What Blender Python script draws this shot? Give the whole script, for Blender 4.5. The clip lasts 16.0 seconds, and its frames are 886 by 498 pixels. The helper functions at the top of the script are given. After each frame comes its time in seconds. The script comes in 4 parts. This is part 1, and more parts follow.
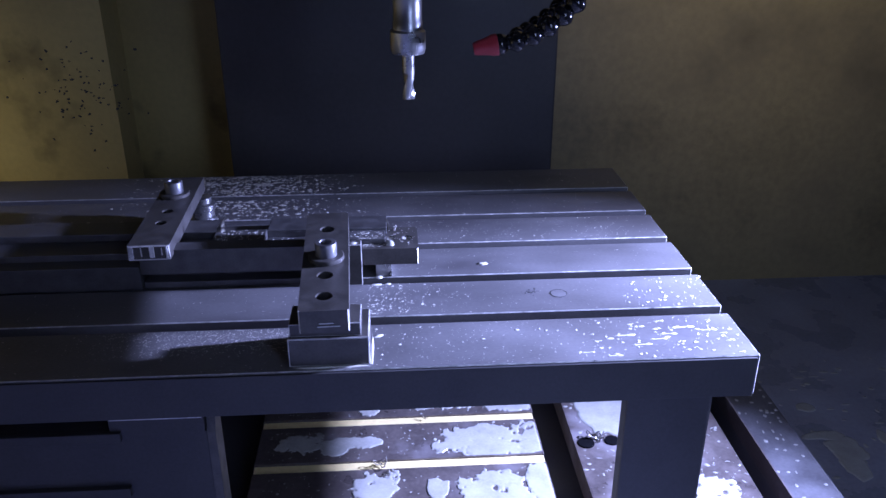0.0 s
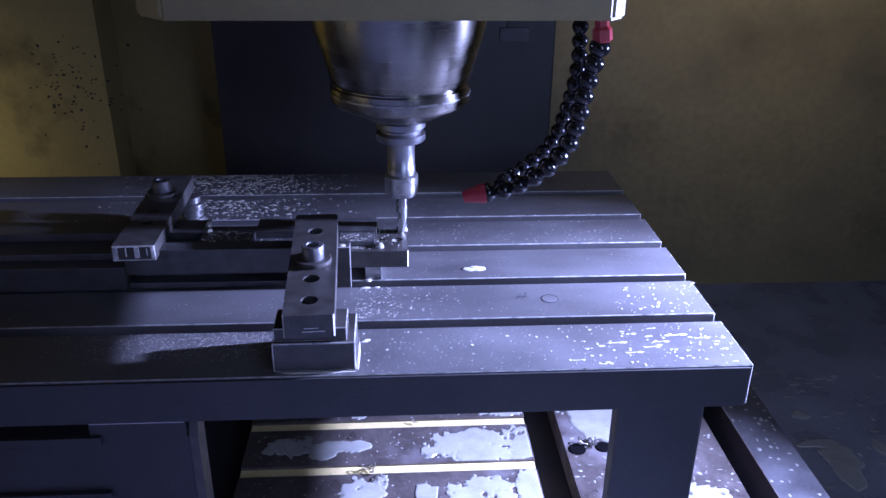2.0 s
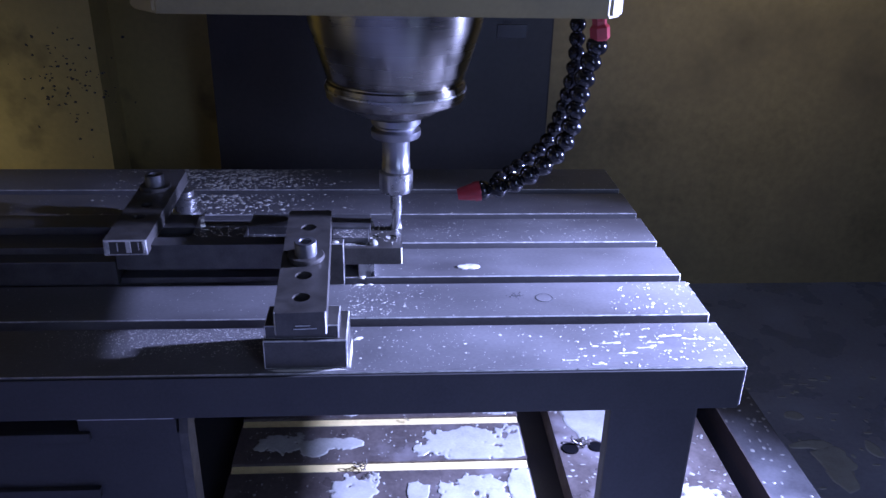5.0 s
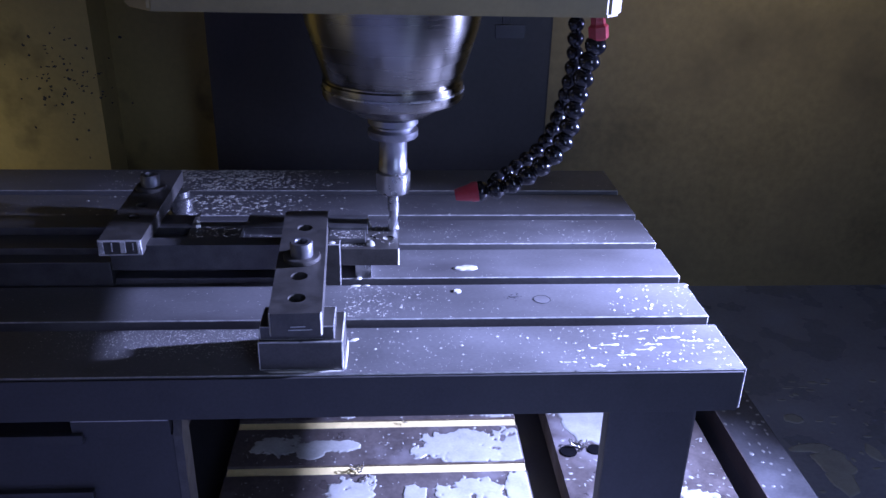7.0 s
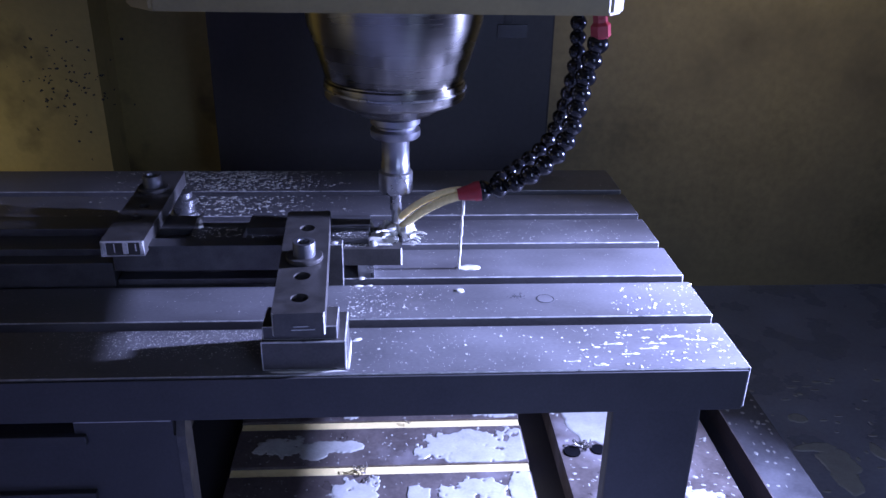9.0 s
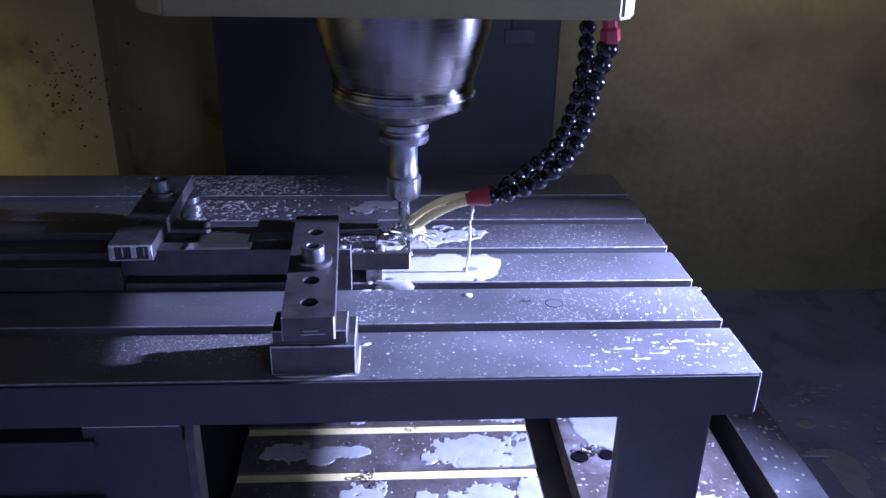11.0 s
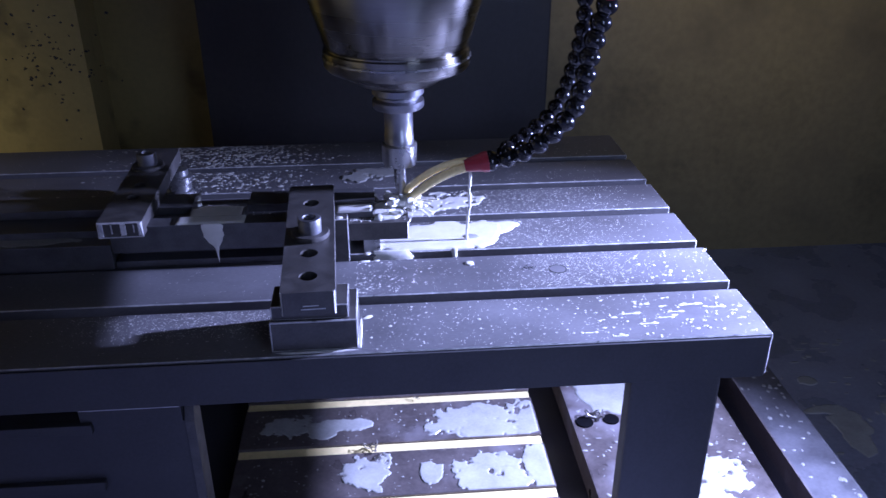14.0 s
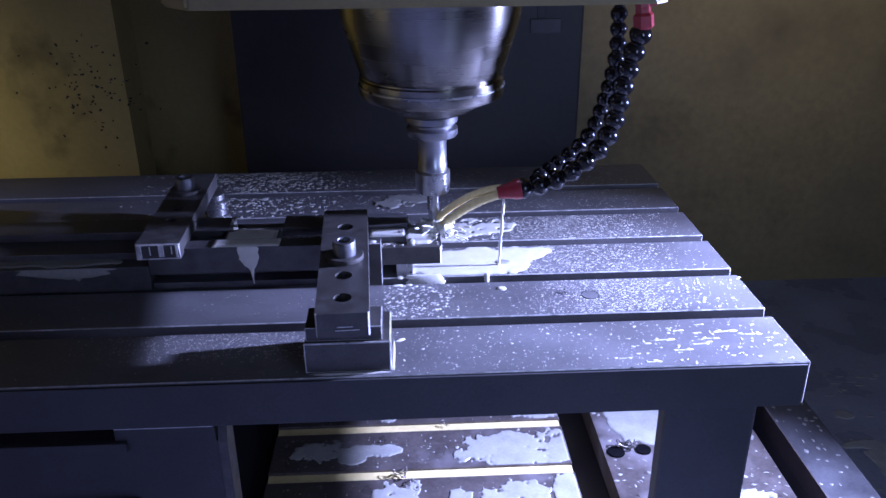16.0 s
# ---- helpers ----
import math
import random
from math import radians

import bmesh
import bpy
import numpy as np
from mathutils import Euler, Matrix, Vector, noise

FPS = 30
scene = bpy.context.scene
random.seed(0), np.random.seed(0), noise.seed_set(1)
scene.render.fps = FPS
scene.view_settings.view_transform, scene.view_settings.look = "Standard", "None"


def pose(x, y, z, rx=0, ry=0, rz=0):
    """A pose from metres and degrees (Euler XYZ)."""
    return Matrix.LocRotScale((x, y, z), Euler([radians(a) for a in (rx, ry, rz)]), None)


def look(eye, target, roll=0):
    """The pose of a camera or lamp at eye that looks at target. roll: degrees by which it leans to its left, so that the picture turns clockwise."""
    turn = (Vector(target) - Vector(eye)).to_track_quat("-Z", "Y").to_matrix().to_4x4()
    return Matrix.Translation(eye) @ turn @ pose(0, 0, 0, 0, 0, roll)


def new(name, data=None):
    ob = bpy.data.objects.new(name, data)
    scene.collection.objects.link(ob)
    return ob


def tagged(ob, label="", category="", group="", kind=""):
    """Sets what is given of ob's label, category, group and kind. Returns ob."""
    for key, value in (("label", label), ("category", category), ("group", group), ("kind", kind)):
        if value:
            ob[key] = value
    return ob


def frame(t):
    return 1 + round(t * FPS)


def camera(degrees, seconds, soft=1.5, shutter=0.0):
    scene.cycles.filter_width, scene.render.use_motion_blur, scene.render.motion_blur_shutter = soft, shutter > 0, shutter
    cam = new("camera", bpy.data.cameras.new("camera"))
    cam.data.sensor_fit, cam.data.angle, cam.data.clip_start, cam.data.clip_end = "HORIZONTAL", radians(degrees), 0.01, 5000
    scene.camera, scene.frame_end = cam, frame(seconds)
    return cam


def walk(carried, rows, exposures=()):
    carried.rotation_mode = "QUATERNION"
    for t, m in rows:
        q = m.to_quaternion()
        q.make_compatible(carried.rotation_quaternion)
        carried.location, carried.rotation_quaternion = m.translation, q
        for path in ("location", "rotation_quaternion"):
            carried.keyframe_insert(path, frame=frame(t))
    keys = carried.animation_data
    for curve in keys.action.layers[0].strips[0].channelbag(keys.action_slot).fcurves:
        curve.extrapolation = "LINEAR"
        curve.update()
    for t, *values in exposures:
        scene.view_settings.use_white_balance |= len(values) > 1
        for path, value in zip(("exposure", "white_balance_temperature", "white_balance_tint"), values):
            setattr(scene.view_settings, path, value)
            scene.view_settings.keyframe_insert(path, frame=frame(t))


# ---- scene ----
cam = camera(57.1, 16.0, soft=1.5, shutter=0.6)
ROWS = [
    (0, -0.3720, -0.6943, 1.3442, -3.716, -24.364, 0.044),
    (0.5, -0.3672, -0.6838, 1.3439, -3.466, -24.440, -0.160),
    (1, -0.3656, -0.6780, 1.3482, -3.502, -24.572, -0.323),
    (1.5, -0.3635, -0.6782, 1.3471, -3.518, -24.557, -0.487),
    (2, -0.3600, -0.6786, 1.3442, -3.479, -24.529, -0.548),
    (2.5, -0.3603, -0.6766, 1.3434, -3.598, -24.666, -0.816),
    (3, -0.3612, -0.6748, 1.3431, -3.653, -24.752, -0.976),
    (3.5, -0.3577, -0.6755, 1.3433, -3.578, -24.827, -1.075),
    (4, -0.3584, -0.6740, 1.3449, -3.505, -24.978, -1.236),
    (6.5, -0.3541, -0.6701, 1.3405, -3.386, -24.597, -1.175),
    (7, -0.3540, -0.6671, 1.3392, -3.443, -24.639, -1.331),
    (7.5, -0.3524, -0.6651, 1.3391, -3.445, -24.612, -1.158),
    (8, -0.3525, -0.6653, 1.3363, -3.409, -24.418, -0.989),
    (8.5, -0.3547, -0.6661, 1.3359, -3.452, -24.367, -0.963),
    (9, -0.3546, -0.6664, 1.3363, -3.396, -24.521, -1.068),
    (11.5, -0.3673, -0.6635, 1.3343, -3.267, -24.111, -1.050),
    (12, -0.3709, -0.6656, 1.3349, -3.243, -24.086, -1.170),
    (12.5, -0.3645, -0.6654, 1.3362, -3.194, -24.058, -1.280),
    (13, -0.3709, -0.6609, 1.3372, -3.002, -23.214, -0.595),
    (13.2, -0.3485, -0.6734, 1.3322, -1.770, -22.391, 0.369),
    (13.5, -0.3608, -0.6577, 1.3290, -3.558, -24.821, 0.193),
    (13.8, -0.3782, -0.6473, 1.3278, -4.672, -26.175, -0.487),
    (14, -0.3731, -0.6397, 1.3265, -4.711, -26.592, 0.134),
    (14.5, -0.3829, -0.6500, 1.3258, -3.730, -25.596, 0.669),
    (15, -0.3838, -0.6430, 1.3203, -2.490, -24.909, 1.035),
    (15.5, -0.3855, -0.6456, 1.3215, -2.562, -24.550, 0.590),
    (16, -0.3804, -0.6464, 1.3205, -2.796, -24.312, 0.444),
]
walk(cam, [(t, pose(x, y, z, 90 + pitch, roll, yaw)) for t, x, y, z, yaw, pitch, roll in ROWS], exposures=[(0.0, 0.14), (12.5, 0.12), (14.5, 0.03), (16.0, 0.05)])

# ---------------------------------------------------------------- world and lamps
world = bpy.data.worlds.new("world")
scene.world = world
world.use_nodes = True
wn = world.node_tree.nodes
wn["Background"].inputs[0].default_value = (0.45, 0.5, 0.75, 1)
wn["Background"].inputs[1].default_value = 0.05

LAMP = Vector((0.62, 0.20, 1.19))


def spot(name, eye, target, watts, degrees, blend, radius, color):
    d = bpy.data.lights.new(name, "SPOT")
    d.energy, d.spot_size, d.spot_blend, d.shadow_soft_size, d.color = watts, radians(degrees), blend, radius, color
    ob = new(name, d)
    ob.matrix_world = look(eye, target)
    return ob


def area(name, eye, target, watts, sx, sy, color):
    d = bpy.data.lights.new(name, "AREA")
    d.shape, d.size, d.size_y, d.energy, d.color = "RECTANGLE", sx, sy, watts, color
    ob = new(name, d)
    ob.matrix_world = look(eye, target)
    return ob


AIM = Vector((-0.05, -0.01, 0.87))
spot("work_lamp_light", LAMP + (AIM - LAMP).normalized() * 0.02, AIM, 400, 76, 1.0, 0.022, (0.40, 0.465, 1.0))
# Two warm spots added to brighten the back walls; their sources are unseen.
spot("left_fill_light", (-1.6, 0.25, 1.35), (-1.50, 0.9, 0.85), 10.5, 74, 1.0, 0.11, (1.0, 0.9, 0.62))
spot("roof_fill_light", (0.15, 0.10, 2.25), (0.30, 0.95, 1.54), 33.0, 52, 1.0, 0.06, (1.0, 0.88, 0.66))
area("doorway_daylight", (0.35, -1.40, 1.35), (0.25, 0.6, 0.9), 13.0, 0.45, 1.3, (0.41, 0.53, 1.0))

# ---------------------------------------------------------------- materials


def material(name, color, rough=0.5, metal=0.0, var=0.25, scale=40.0, fine=400.0, bump=0.15, rvar=0.15, stain=None, stain_scale=6.0, stain_low=0.55, stain_high=0.7, stretch=(1, 1, 1), coat=0.0):
    m = bpy.data.materials.new(name)
    m.use_nodes = True
    nt = m.node_tree
    n, l = nt.nodes, nt.links
    b = n["Principled BSDF"]
    tc = n.new("ShaderNodeTexCoord")
    mp = n.new("ShaderNodeMapping")
    mp.inputs["Scale"].default_value = stretch
    l.new(tc.outputs["Object"], mp.inputs[0])
    a = n.new("ShaderNodeTexNoise")
    a.inputs["Scale"].default_value, a.inputs["Detail"].default_value = scale, 6
    f = n.new("ShaderNodeTexNoise")
    f.inputs["Scale"].default_value, f.inputs["Detail"].default_value = fine, 3
    l.new(mp.outputs[0], a.inputs[0])
    l.new(mp.outputs[0], f.inputs[0])
    mix = n.new("ShaderNodeMath")
    mix.operation = "MULTIPLY_ADD"
    l.new(a.outputs[0], mix.inputs[0])
    mix.inputs[1].default_value = 0.7
    sc = n.new("ShaderNodeMath")
    sc.operation = "MULTIPLY"
    l.new(f.outputs[0], sc.inputs[0])
    sc.inputs[1].default_value = 0.3
    l.new(sc.outputs[0], mix.inputs[2])
    ramp = n.new("ShaderNodeMapRange")
    ramp.inputs["From Min"].default_value, ramp.inputs["From Max"].default_value = 0.3, 0.7
    ramp.inputs["To Min"].default_value, ramp.inputs["To Max"].default_value = 1 - var, 1 + var
    l.new(mix.outputs[0], ramp.inputs[0])
    mul = n.new("ShaderNodeVectorMath")
    mul.operation = "SCALE"
    mul.inputs[0].default_value = color
    l.new(ramp.outputs[0], mul.inputs["Scale"])
    out = mul.outputs[0]
    if stain:
        s = n.new("ShaderNodeTexNoise")
        s.inputs["Scale"].default_value, s.inputs["Detail"].default_value = stain_scale, 8
        l.new(mp.outputs[0], s.inputs[0])
        sr = n.new("ShaderNodeMapRange")
        sr.inputs["From Min"].default_value, sr.inputs["From Max"].default_value = stain_low, stain_high
        l.new(s.outputs[0], sr.inputs[0])
        mx = n.new("ShaderNodeMix")
        mx.data_type = "RGBA"
        l.new(sr.outputs[0], mx.inputs[0])
        l.new(out, mx.inputs[6])
        mx.inputs[7].default_value = (*stain, 1)
        out = mx.outputs[2]
    l.new(out, b.inputs["Base Color"])
    rr = n.new("ShaderNodeMapRange")
    rr.inputs["From Min"].default_value, rr.inputs["From Max"].default_value = 0.3, 0.7
    rr.inputs["To Min"].default_value, rr.inputs["To Max"].default_value = max(0.02, rough - rvar), min(1, rough + rvar)
    l.new(a.outputs[0], rr.inputs[0])
    l.new(rr.outputs[0], b.inputs["Roughness"])
    b.inputs["Metallic"].default_value = metal
    b.inputs["Coat Weight"].default_value = coat
    if bump:
        bp = n.new("ShaderNodeBump")
        bp.inputs["Strength"].default_value, bp.inputs["Distance"].default_value = bump, 0.001
        l.new(mix.outputs[0], bp.inputs["Height"])
        l.new(bp.outputs[0], b.inputs["Normal"])
    return m


CAST = material("ground_cast_iron", (0.182, 0.178, 0.182), 0.46, 0.3, 0.3, 14, 420, 0.14, 0.1, stain=(0.115, 0.11, 0.115), stain_scale=9, stretch=(0.5, 1, 1))
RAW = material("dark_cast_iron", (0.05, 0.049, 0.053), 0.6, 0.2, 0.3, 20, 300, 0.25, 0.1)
LOWER = material("stained_cast_iron", (0.11, 0.092, 0.085), 0.4, 0.2, 0.4, 25, 200, 0.2, 0.15, stain=(0.22, 0.2, 0.2), stain_scale=14)
BLACK_STEEL = material("blackened_steel", (0.13, 0.128, 0.13), 0.42, 0.55, 0.3, 60, 500, 0.1, 0.12)
BLOCK = material("worn_block_steel", (0.088, 0.083, 0.078), 0.42, 0.4, 0.3, 50, 400, 0.12, 0.12)
BRIGHT = material("machined_steel", (0.40, 0.40, 0.40), 0.3, 0.9, 0.15, 60, 500, 0.05, 0.08)
# Edge highlights are put into this colour; scratches and saw marks use it too.
WORN_GLINT = material("bright_worn_glint_steel", (0.58, 0.57, 0.56), 0.4, 0.45, 0.5, 90, 500, 0.05, 0.15)
SCREW = material("dull_screw_steel", (0.16, 0.16, 0.17), 0.45, 0.7, 0.2, 60, 500, 0.06, 0.1)
SPINDLE = material("polished_spindle_steel", (0.28, 0.265, 0.235), 0.27, 1.0, 0.12, 20, 160, 0.0, 0.03, stretch=(0.3, 0.3, 3.0))
HOLDER = material("ground_tool_steel", (0.32, 0.32, 0.34), 0.38, 1.0, 0.12, 30, 300, 0.03, 0.06)
HEADPAINT = material("grey_machine_paint", (0.27, 0.215, 0.10), 0.5, 0.0, 0.2, 15, 200, 0.1, 0.1)
CREAM = material("yellowed_cream_paint", (0.5, 0.4, 0.15), 0.5, 0.0, 0.18, 5, 90, 0.08, 0.1, stain=(0.1, 0.08, 0.035), stain_scale=7, stain_low=0.6, stain_high=0.78)
GRIME = material("grimy_olive_paint", (0.29, 0.23, 0.11), 0.5, 0.0, 0.4, 4, 60, 0.08, 0.1, stain=(0.14, 0.11, 0.055), stain_scale=4, stain_low=0.45, stain_high=0.7)
DARK = material("black_way_cover", (0.052, 0.05, 0.052), 0.5, 0.0, 0.3, 6, 100, 0.05, 0.1)
PAN = material("oily_grey_pan_paint", (0.24, 0.25, 0.30), 0.3, 0.0, 0.35, 8, 120, 0.1, 0.12)
LEDGE = material("dark_oily_sheet", (0.10, 0.098, 0.105), 0.5, 0.1, 0.4, 18, 200, 0.15, 0.15)
HOSE = material("glossy_black_plastic", (0.006, 0.006, 0.007), 0.13, 0.0, 0.2, 60, 300, 0.02, 0.03)
RED = material("red_plastic", (0.32, 0.03, 0.04), 0.32, 0.0, 0.15, 60, 300, 0.03, 0.05)
MILK = material("milky_coolant", (0.72, 0.705, 0.645), 0.15, 0.0, 0.08, 60, 300, 0.6, 0.05)
THIN = material("thin_coolant_film", (0.36, 0.36, 0.33), 0.15, 0.0, 0.2, 30, 300, 0.05, 0.05)
CREAMY = material("cream_coolant_jet", (0.85, 0.70, 0.34), 0.15, 0.0, 0.1, 120, 500, 0.2, 0.05)
HOLE = material("black_hole_shade", (0.006, 0.006, 0.007), 0.9, 0.0, 0.2, 60, 300, 0.05, 0.05)
HOLE.node_tree.nodes["Principled BSDF"].inputs["Specular IOR Level"].default_value = 0.0
nt = SPINDLE.node_tree
tangent = nt.nodes.new("ShaderNodeTangent")
tangent.direction_type, tangent.axis = "RADIAL", "Z"
nt.links.new(tangent.outputs[0], nt.nodes["Principled BSDF"].inputs["Tangent"])
nt.nodes["Principled BSDF"].inputs["Anisotropic"].default_value = 0.75
nt.nodes["Principled BSDF"].inputs["Anisotropic Rotation"].default_value = 0.25
PLATE = material("grey_name_plate", (0.06, 0.06, 0.062), 0.45, 0.3, 0.2, 60, 300, 0.05, 0.1)
CHIP = material("steel_chip", (0.35, 0.33, 0.3), 0.35, 0.9, 0.3, 80, 400, 0.1, 0.1)

# ---------------------------------------------------------------- mesh helpers


def mesh_of(name, bm, mat, smooth=False):
    bmesh.ops.recalc_face_normals(bm, faces=bm.faces)
    me = bpy.data.meshes.new(name)
    bm.to_mesh(me)
    bm.free()
    me.materials.append(mat)
    # Second slot colours the bevels bright, painting the glint along each edge.
    if mat in (BLOCK, CAST):
        me.materials.append(WORN_GLINT)
    if smooth:
        for p in me.polygons:
            p.use_smooth = True
        me.set_sharp_from_angle(angle=radians(40))
    return me


def part(name, bm, mat, parent, label="", smooth=False):
    ob = new(name, mesh_of(name, bm, mat, smooth))
    ob.parent = parent
    if label:
        tagged(ob, label=label)
    return ob


def thing(name, label, category, m=None, group="", kind=""):
    ob = tagged(new(name), label, category, group, kind)
    if m is not None:
        ob.matrix_world = m
    return ob


def solid(name, bm, mat, label, category, group="", kind="", smooth=False):
    return tagged(new(name, mesh_of(name, bm, mat, smooth)), label, category, group, kind)


def box(x0, x1, y0, y1, z0, z1, bevel=0.0008, bm=None):
    own = bmesh.new()
    bmesh.ops.create_cube(own, size=1)
    for v in own.verts:
        v.co = Vector(((x0 + x1) / 2 + v.co.x * (x1 - x0), (y0 + y1) / 2 + v.co.y * (y1 - y0), (z0 + z1) / 2 + v.co.z * (z1 - z0)))
    if bevel:
        bmesh.ops.bevel(own, geom=own.edges[:], offset=bevel, segments=2, affect="EDGES", profile=0.6, material=1 if 0.0005 < bevel < 0.0025 else -1)
    return own if bm is None else join(bm, own)


def join(bm, other):
    me = bpy.data.meshes.new("tmp")
    other.to_mesh(me)
    other.free()
    bm.from_mesh(me)
    bpy.data.meshes.remove(me)
    return bm


def lathe(profile, segs=48, bm=None):
    """Turns (radius, z) pairs round the z axis."""
    bm = bm or bmesh.new()
    rings = []
    for r, z in profile:
        if r < 1e-5:
            rings.append([bm.verts.new((0, 0, z))])
        else:
            rings.append([bm.verts.new((r * math.cos(2 * math.pi * i / segs), r * math.sin(2 * math.pi * i / segs), z)) for i in range(segs)])
    for a, b in zip(rings, rings[1:]):
        for i in range(segs):
            j = (i + 1) % segs
            q = [a[i % len(a)], a[j % len(a)], b[j % len(b)], b[i % len(b)]]
            q = [v for k, v in enumerate(q) if v not in q[:k]]
            if len(q) > 2:
                bm.faces.new(q)
    return bm


def extrude_x(profile, x0, x1, bevel=0.0):
    """Extrudes a (y, z) outline along x."""
    bm = bmesh.new()
    a = [bm.verts.new((x0, y, z)) for y, z in profile]
    b = [bm.verts.new((x1, y, z)) for y, z in profile]
    n = len(profile)
    for i in range(n):
        bm.faces.new((a[i], a[(i + 1) % n], b[(i + 1) % n], b[i]))
    bm.faces.new(a)
    bm.faces.new(b[::-1])
    if bevel:
        bmesh.ops.bevel(bm, geom=bm.edges[:], offset=bevel, segments=1, affect="EDGES", material=1)
    return bm


def holed_plate(w, cells, z0, z1, segs=20):
    """A plate of width w round x = 0 along y; cells: (y0, y1, hole centre or None, radius)."""
    bm = bmesh.new()
    for y0, y1, c, r in cells:
        if c is None:
            pts = [(-w / 2, y0), (w / 2, y0), (w / 2, y1), (-w / 2, y1)]
            for z in (z0, z1):
                bm.faces.new([bm.verts.new((x, y, z)) for x, y in pts])
        else:
            corners = [math.atan2(y - c, x) for x in (-w / 2, w / 2) for y in (y0, y1)]
            angs = sorted([a for a in (2 * math.pi * i / segs - math.pi + 0.013 for i in range(segs)) if all(abs(a - c2) > 0.12 for c2 in corners)] + corners)
            rim, hole = [], []
            for a in angs:
                dx, dy = math.cos(a), math.sin(a)
                k = min([(w / 2) / abs(dx) if abs(dx) > 1e-9 else 9, ((y1 - c) / dy if dy > 1e-9 else 9), ((y0 - c) / dy if dy < -1e-9 else 9)])
                rim.append((k * dx, c + k * dy))
                hole.append((r * dx, c + r * dy))
            n = len(angs)
            v = {}
            for key, loop in (("r", rim), ("h", hole)):
                for z in (z0, z1):
                    v[key, z] = [bm.verts.new((x, y, z)) for x, y in loop]
            for i in range(n):
                j = (i + 1) % n
                for z in (z0, z1):
                    bm.faces.new((v["r", z][i], v["r", z][j], v["h", z][j], v["h", z][i]))
                bm.faces.new((v["h", z0][i], v["h", z0][j], v["h", z1][j], v["h", z1][i]))
    lo, hi = cells[0][0], cells[-1][1]
    for pts in (((-w / 2, lo), (w / 2, lo)), ((w / 2, lo), (w / 2, hi)), ((w / 2, hi), (-w / 2, hi)), ((-w / 2, hi), (-w / 2, lo))):
        bm.faces.new([bm.verts.new((x, y, z)) for (x, y), z in zip((pts[0], pts[1], pts[1], pts[0]), (z0, z0, z1, z1))])
    bmesh.ops.remove_doubles(bm, verts=bm.verts, dist=1e-5)
    def rim_vert(v):
        return abs(abs(v.co.x) - w / 2) < 1e-5 or abs(v.co.y - lo) < 1e-5 or abs(v.co.y - hi) < 1e-5

    edges = [e for e in bm.edges if len(e.link_faces) == 2 and e.calc_face_angle(0) > 1.2 and rim_vert(e.verts[0]) and rim_vert(e.verts[1])]
    bmesh.ops.bevel(bm, geom=edges, offset=0.0015, segments=1, affect="EDGES", material=1)
    return bm


def puddle_mesh(name, blobs, mat, seed, height=0.0012, res=0.002, clip=None, cap=9.0):
    """A thin pool with a ragged edge: the union of ellipses (x, y, rx, ry), broken by noise."""
    xs = [b[0] - b[2] * 1.4 for b in blobs] + [b[0] + b[2] * 1.4 for b in blobs]
    ys = [b[1] - b[3] * 1.4 for b in blobs] + [b[1] + b[3] * 1.4 for b in blobs]
    nx, ny = int((max(xs) - min(xs)) / res) + 2, int((max(ys) - min(ys)) / res) + 2
    x0, y0 = min(xs), min(ys)

    def level(x, y):
        d = min(cap, max(1 - math.hypot((x - b[0]) / b[2], (y - b[1]) / b[3]) for b in blobs))
        p = Vector((x * 34 + seed * 7.3, y * 34, seed))
        g = d + 0.42 * noise.noise(p) + (0.13 if cap > 1 else 0.3) * noise.noise(p * 2.7) + (0.0 if cap > 1 else 0.16) * noise.noise(p * 6.5)
        if clip:
            g = min(g, 40 * (x - clip[0]), 40 * (clip[1] - x), 40 * (y - clip[2]), 40 * (clip[3] - y))
        return g

    lev = {(i, j): level(x0 + i * res, y0 + j * res) for i in range(nx) for j in range(ny)}
    verts, faces, ids = [], [], {}

    def vid(i, j):
        if (i, j) not in ids:
            g = lev[i, j]
            x, y = x0 + i * res, y0 + j * res
            h = height * min(1, max(0, g) * 8) ** 0.5 if g > 0 else -0.0004
            if g <= 0:
                gx, gy = (level(x + 1e-4, y) - g) / 1e-4, (level(x, y + 1e-4) - g) / 1e-4
                k = gx * gx + gy * gy
                if k > 1:
                    s = min(-g / k, res / math.sqrt(k))
                    x, y = x + gx * s, y + gy * s
            ids[i, j] = len(verts)
            verts.append((x, y, h))
        return ids[i, j]

    for i in range(nx - 1):
        for j in range(ny - 1):
            if max(lev[i, j], lev[i + 1, j], lev[i + 1, j + 1], lev[i, j + 1]) > 0:
                faces.append((vid(i, j), vid(i + 1, j), vid(i + 1, j + 1), vid(i, j + 1)))
    root = list(range(len(verts)))

    def find(a):
        while root[a] != a:
            root[a] = root[root[a]]
            a = root[a]
        return a

    for f in faces:
        for v in f[1:]:
            root[find(v)] = find(f[0])
    count = {}
    for f in faces:
        count[find(f[0])] = count.get(find(f[0]), 0) + 1
    big = max(count, key=count.get)
    faces = [f for f in faces if find(f[0]) == big]
    used = sorted({v for f in faces for v in f})
    back = {v: i for i, v in enumerate(used)}
    me = bpy.data.meshes.new(name)
    me.from_pydata([verts[v] for v in used], [], [tuple(back[v] for v in f) for f in faces])
    me.materials.append(mat)
    for p in me.polygons:
        p.use_smooth = True
    return me


def pool(name, blobs, z, seed, label, mat=None, height=0.0012, res=0.002, clip=None, cap=9.0):
    ob = tagged(new(name, puddle_mesh(name, blobs, mat or MILK, seed, height, res, clip, cap)), label, "coolant", "spilled coolant")
    ob.location.z = z
    return ob


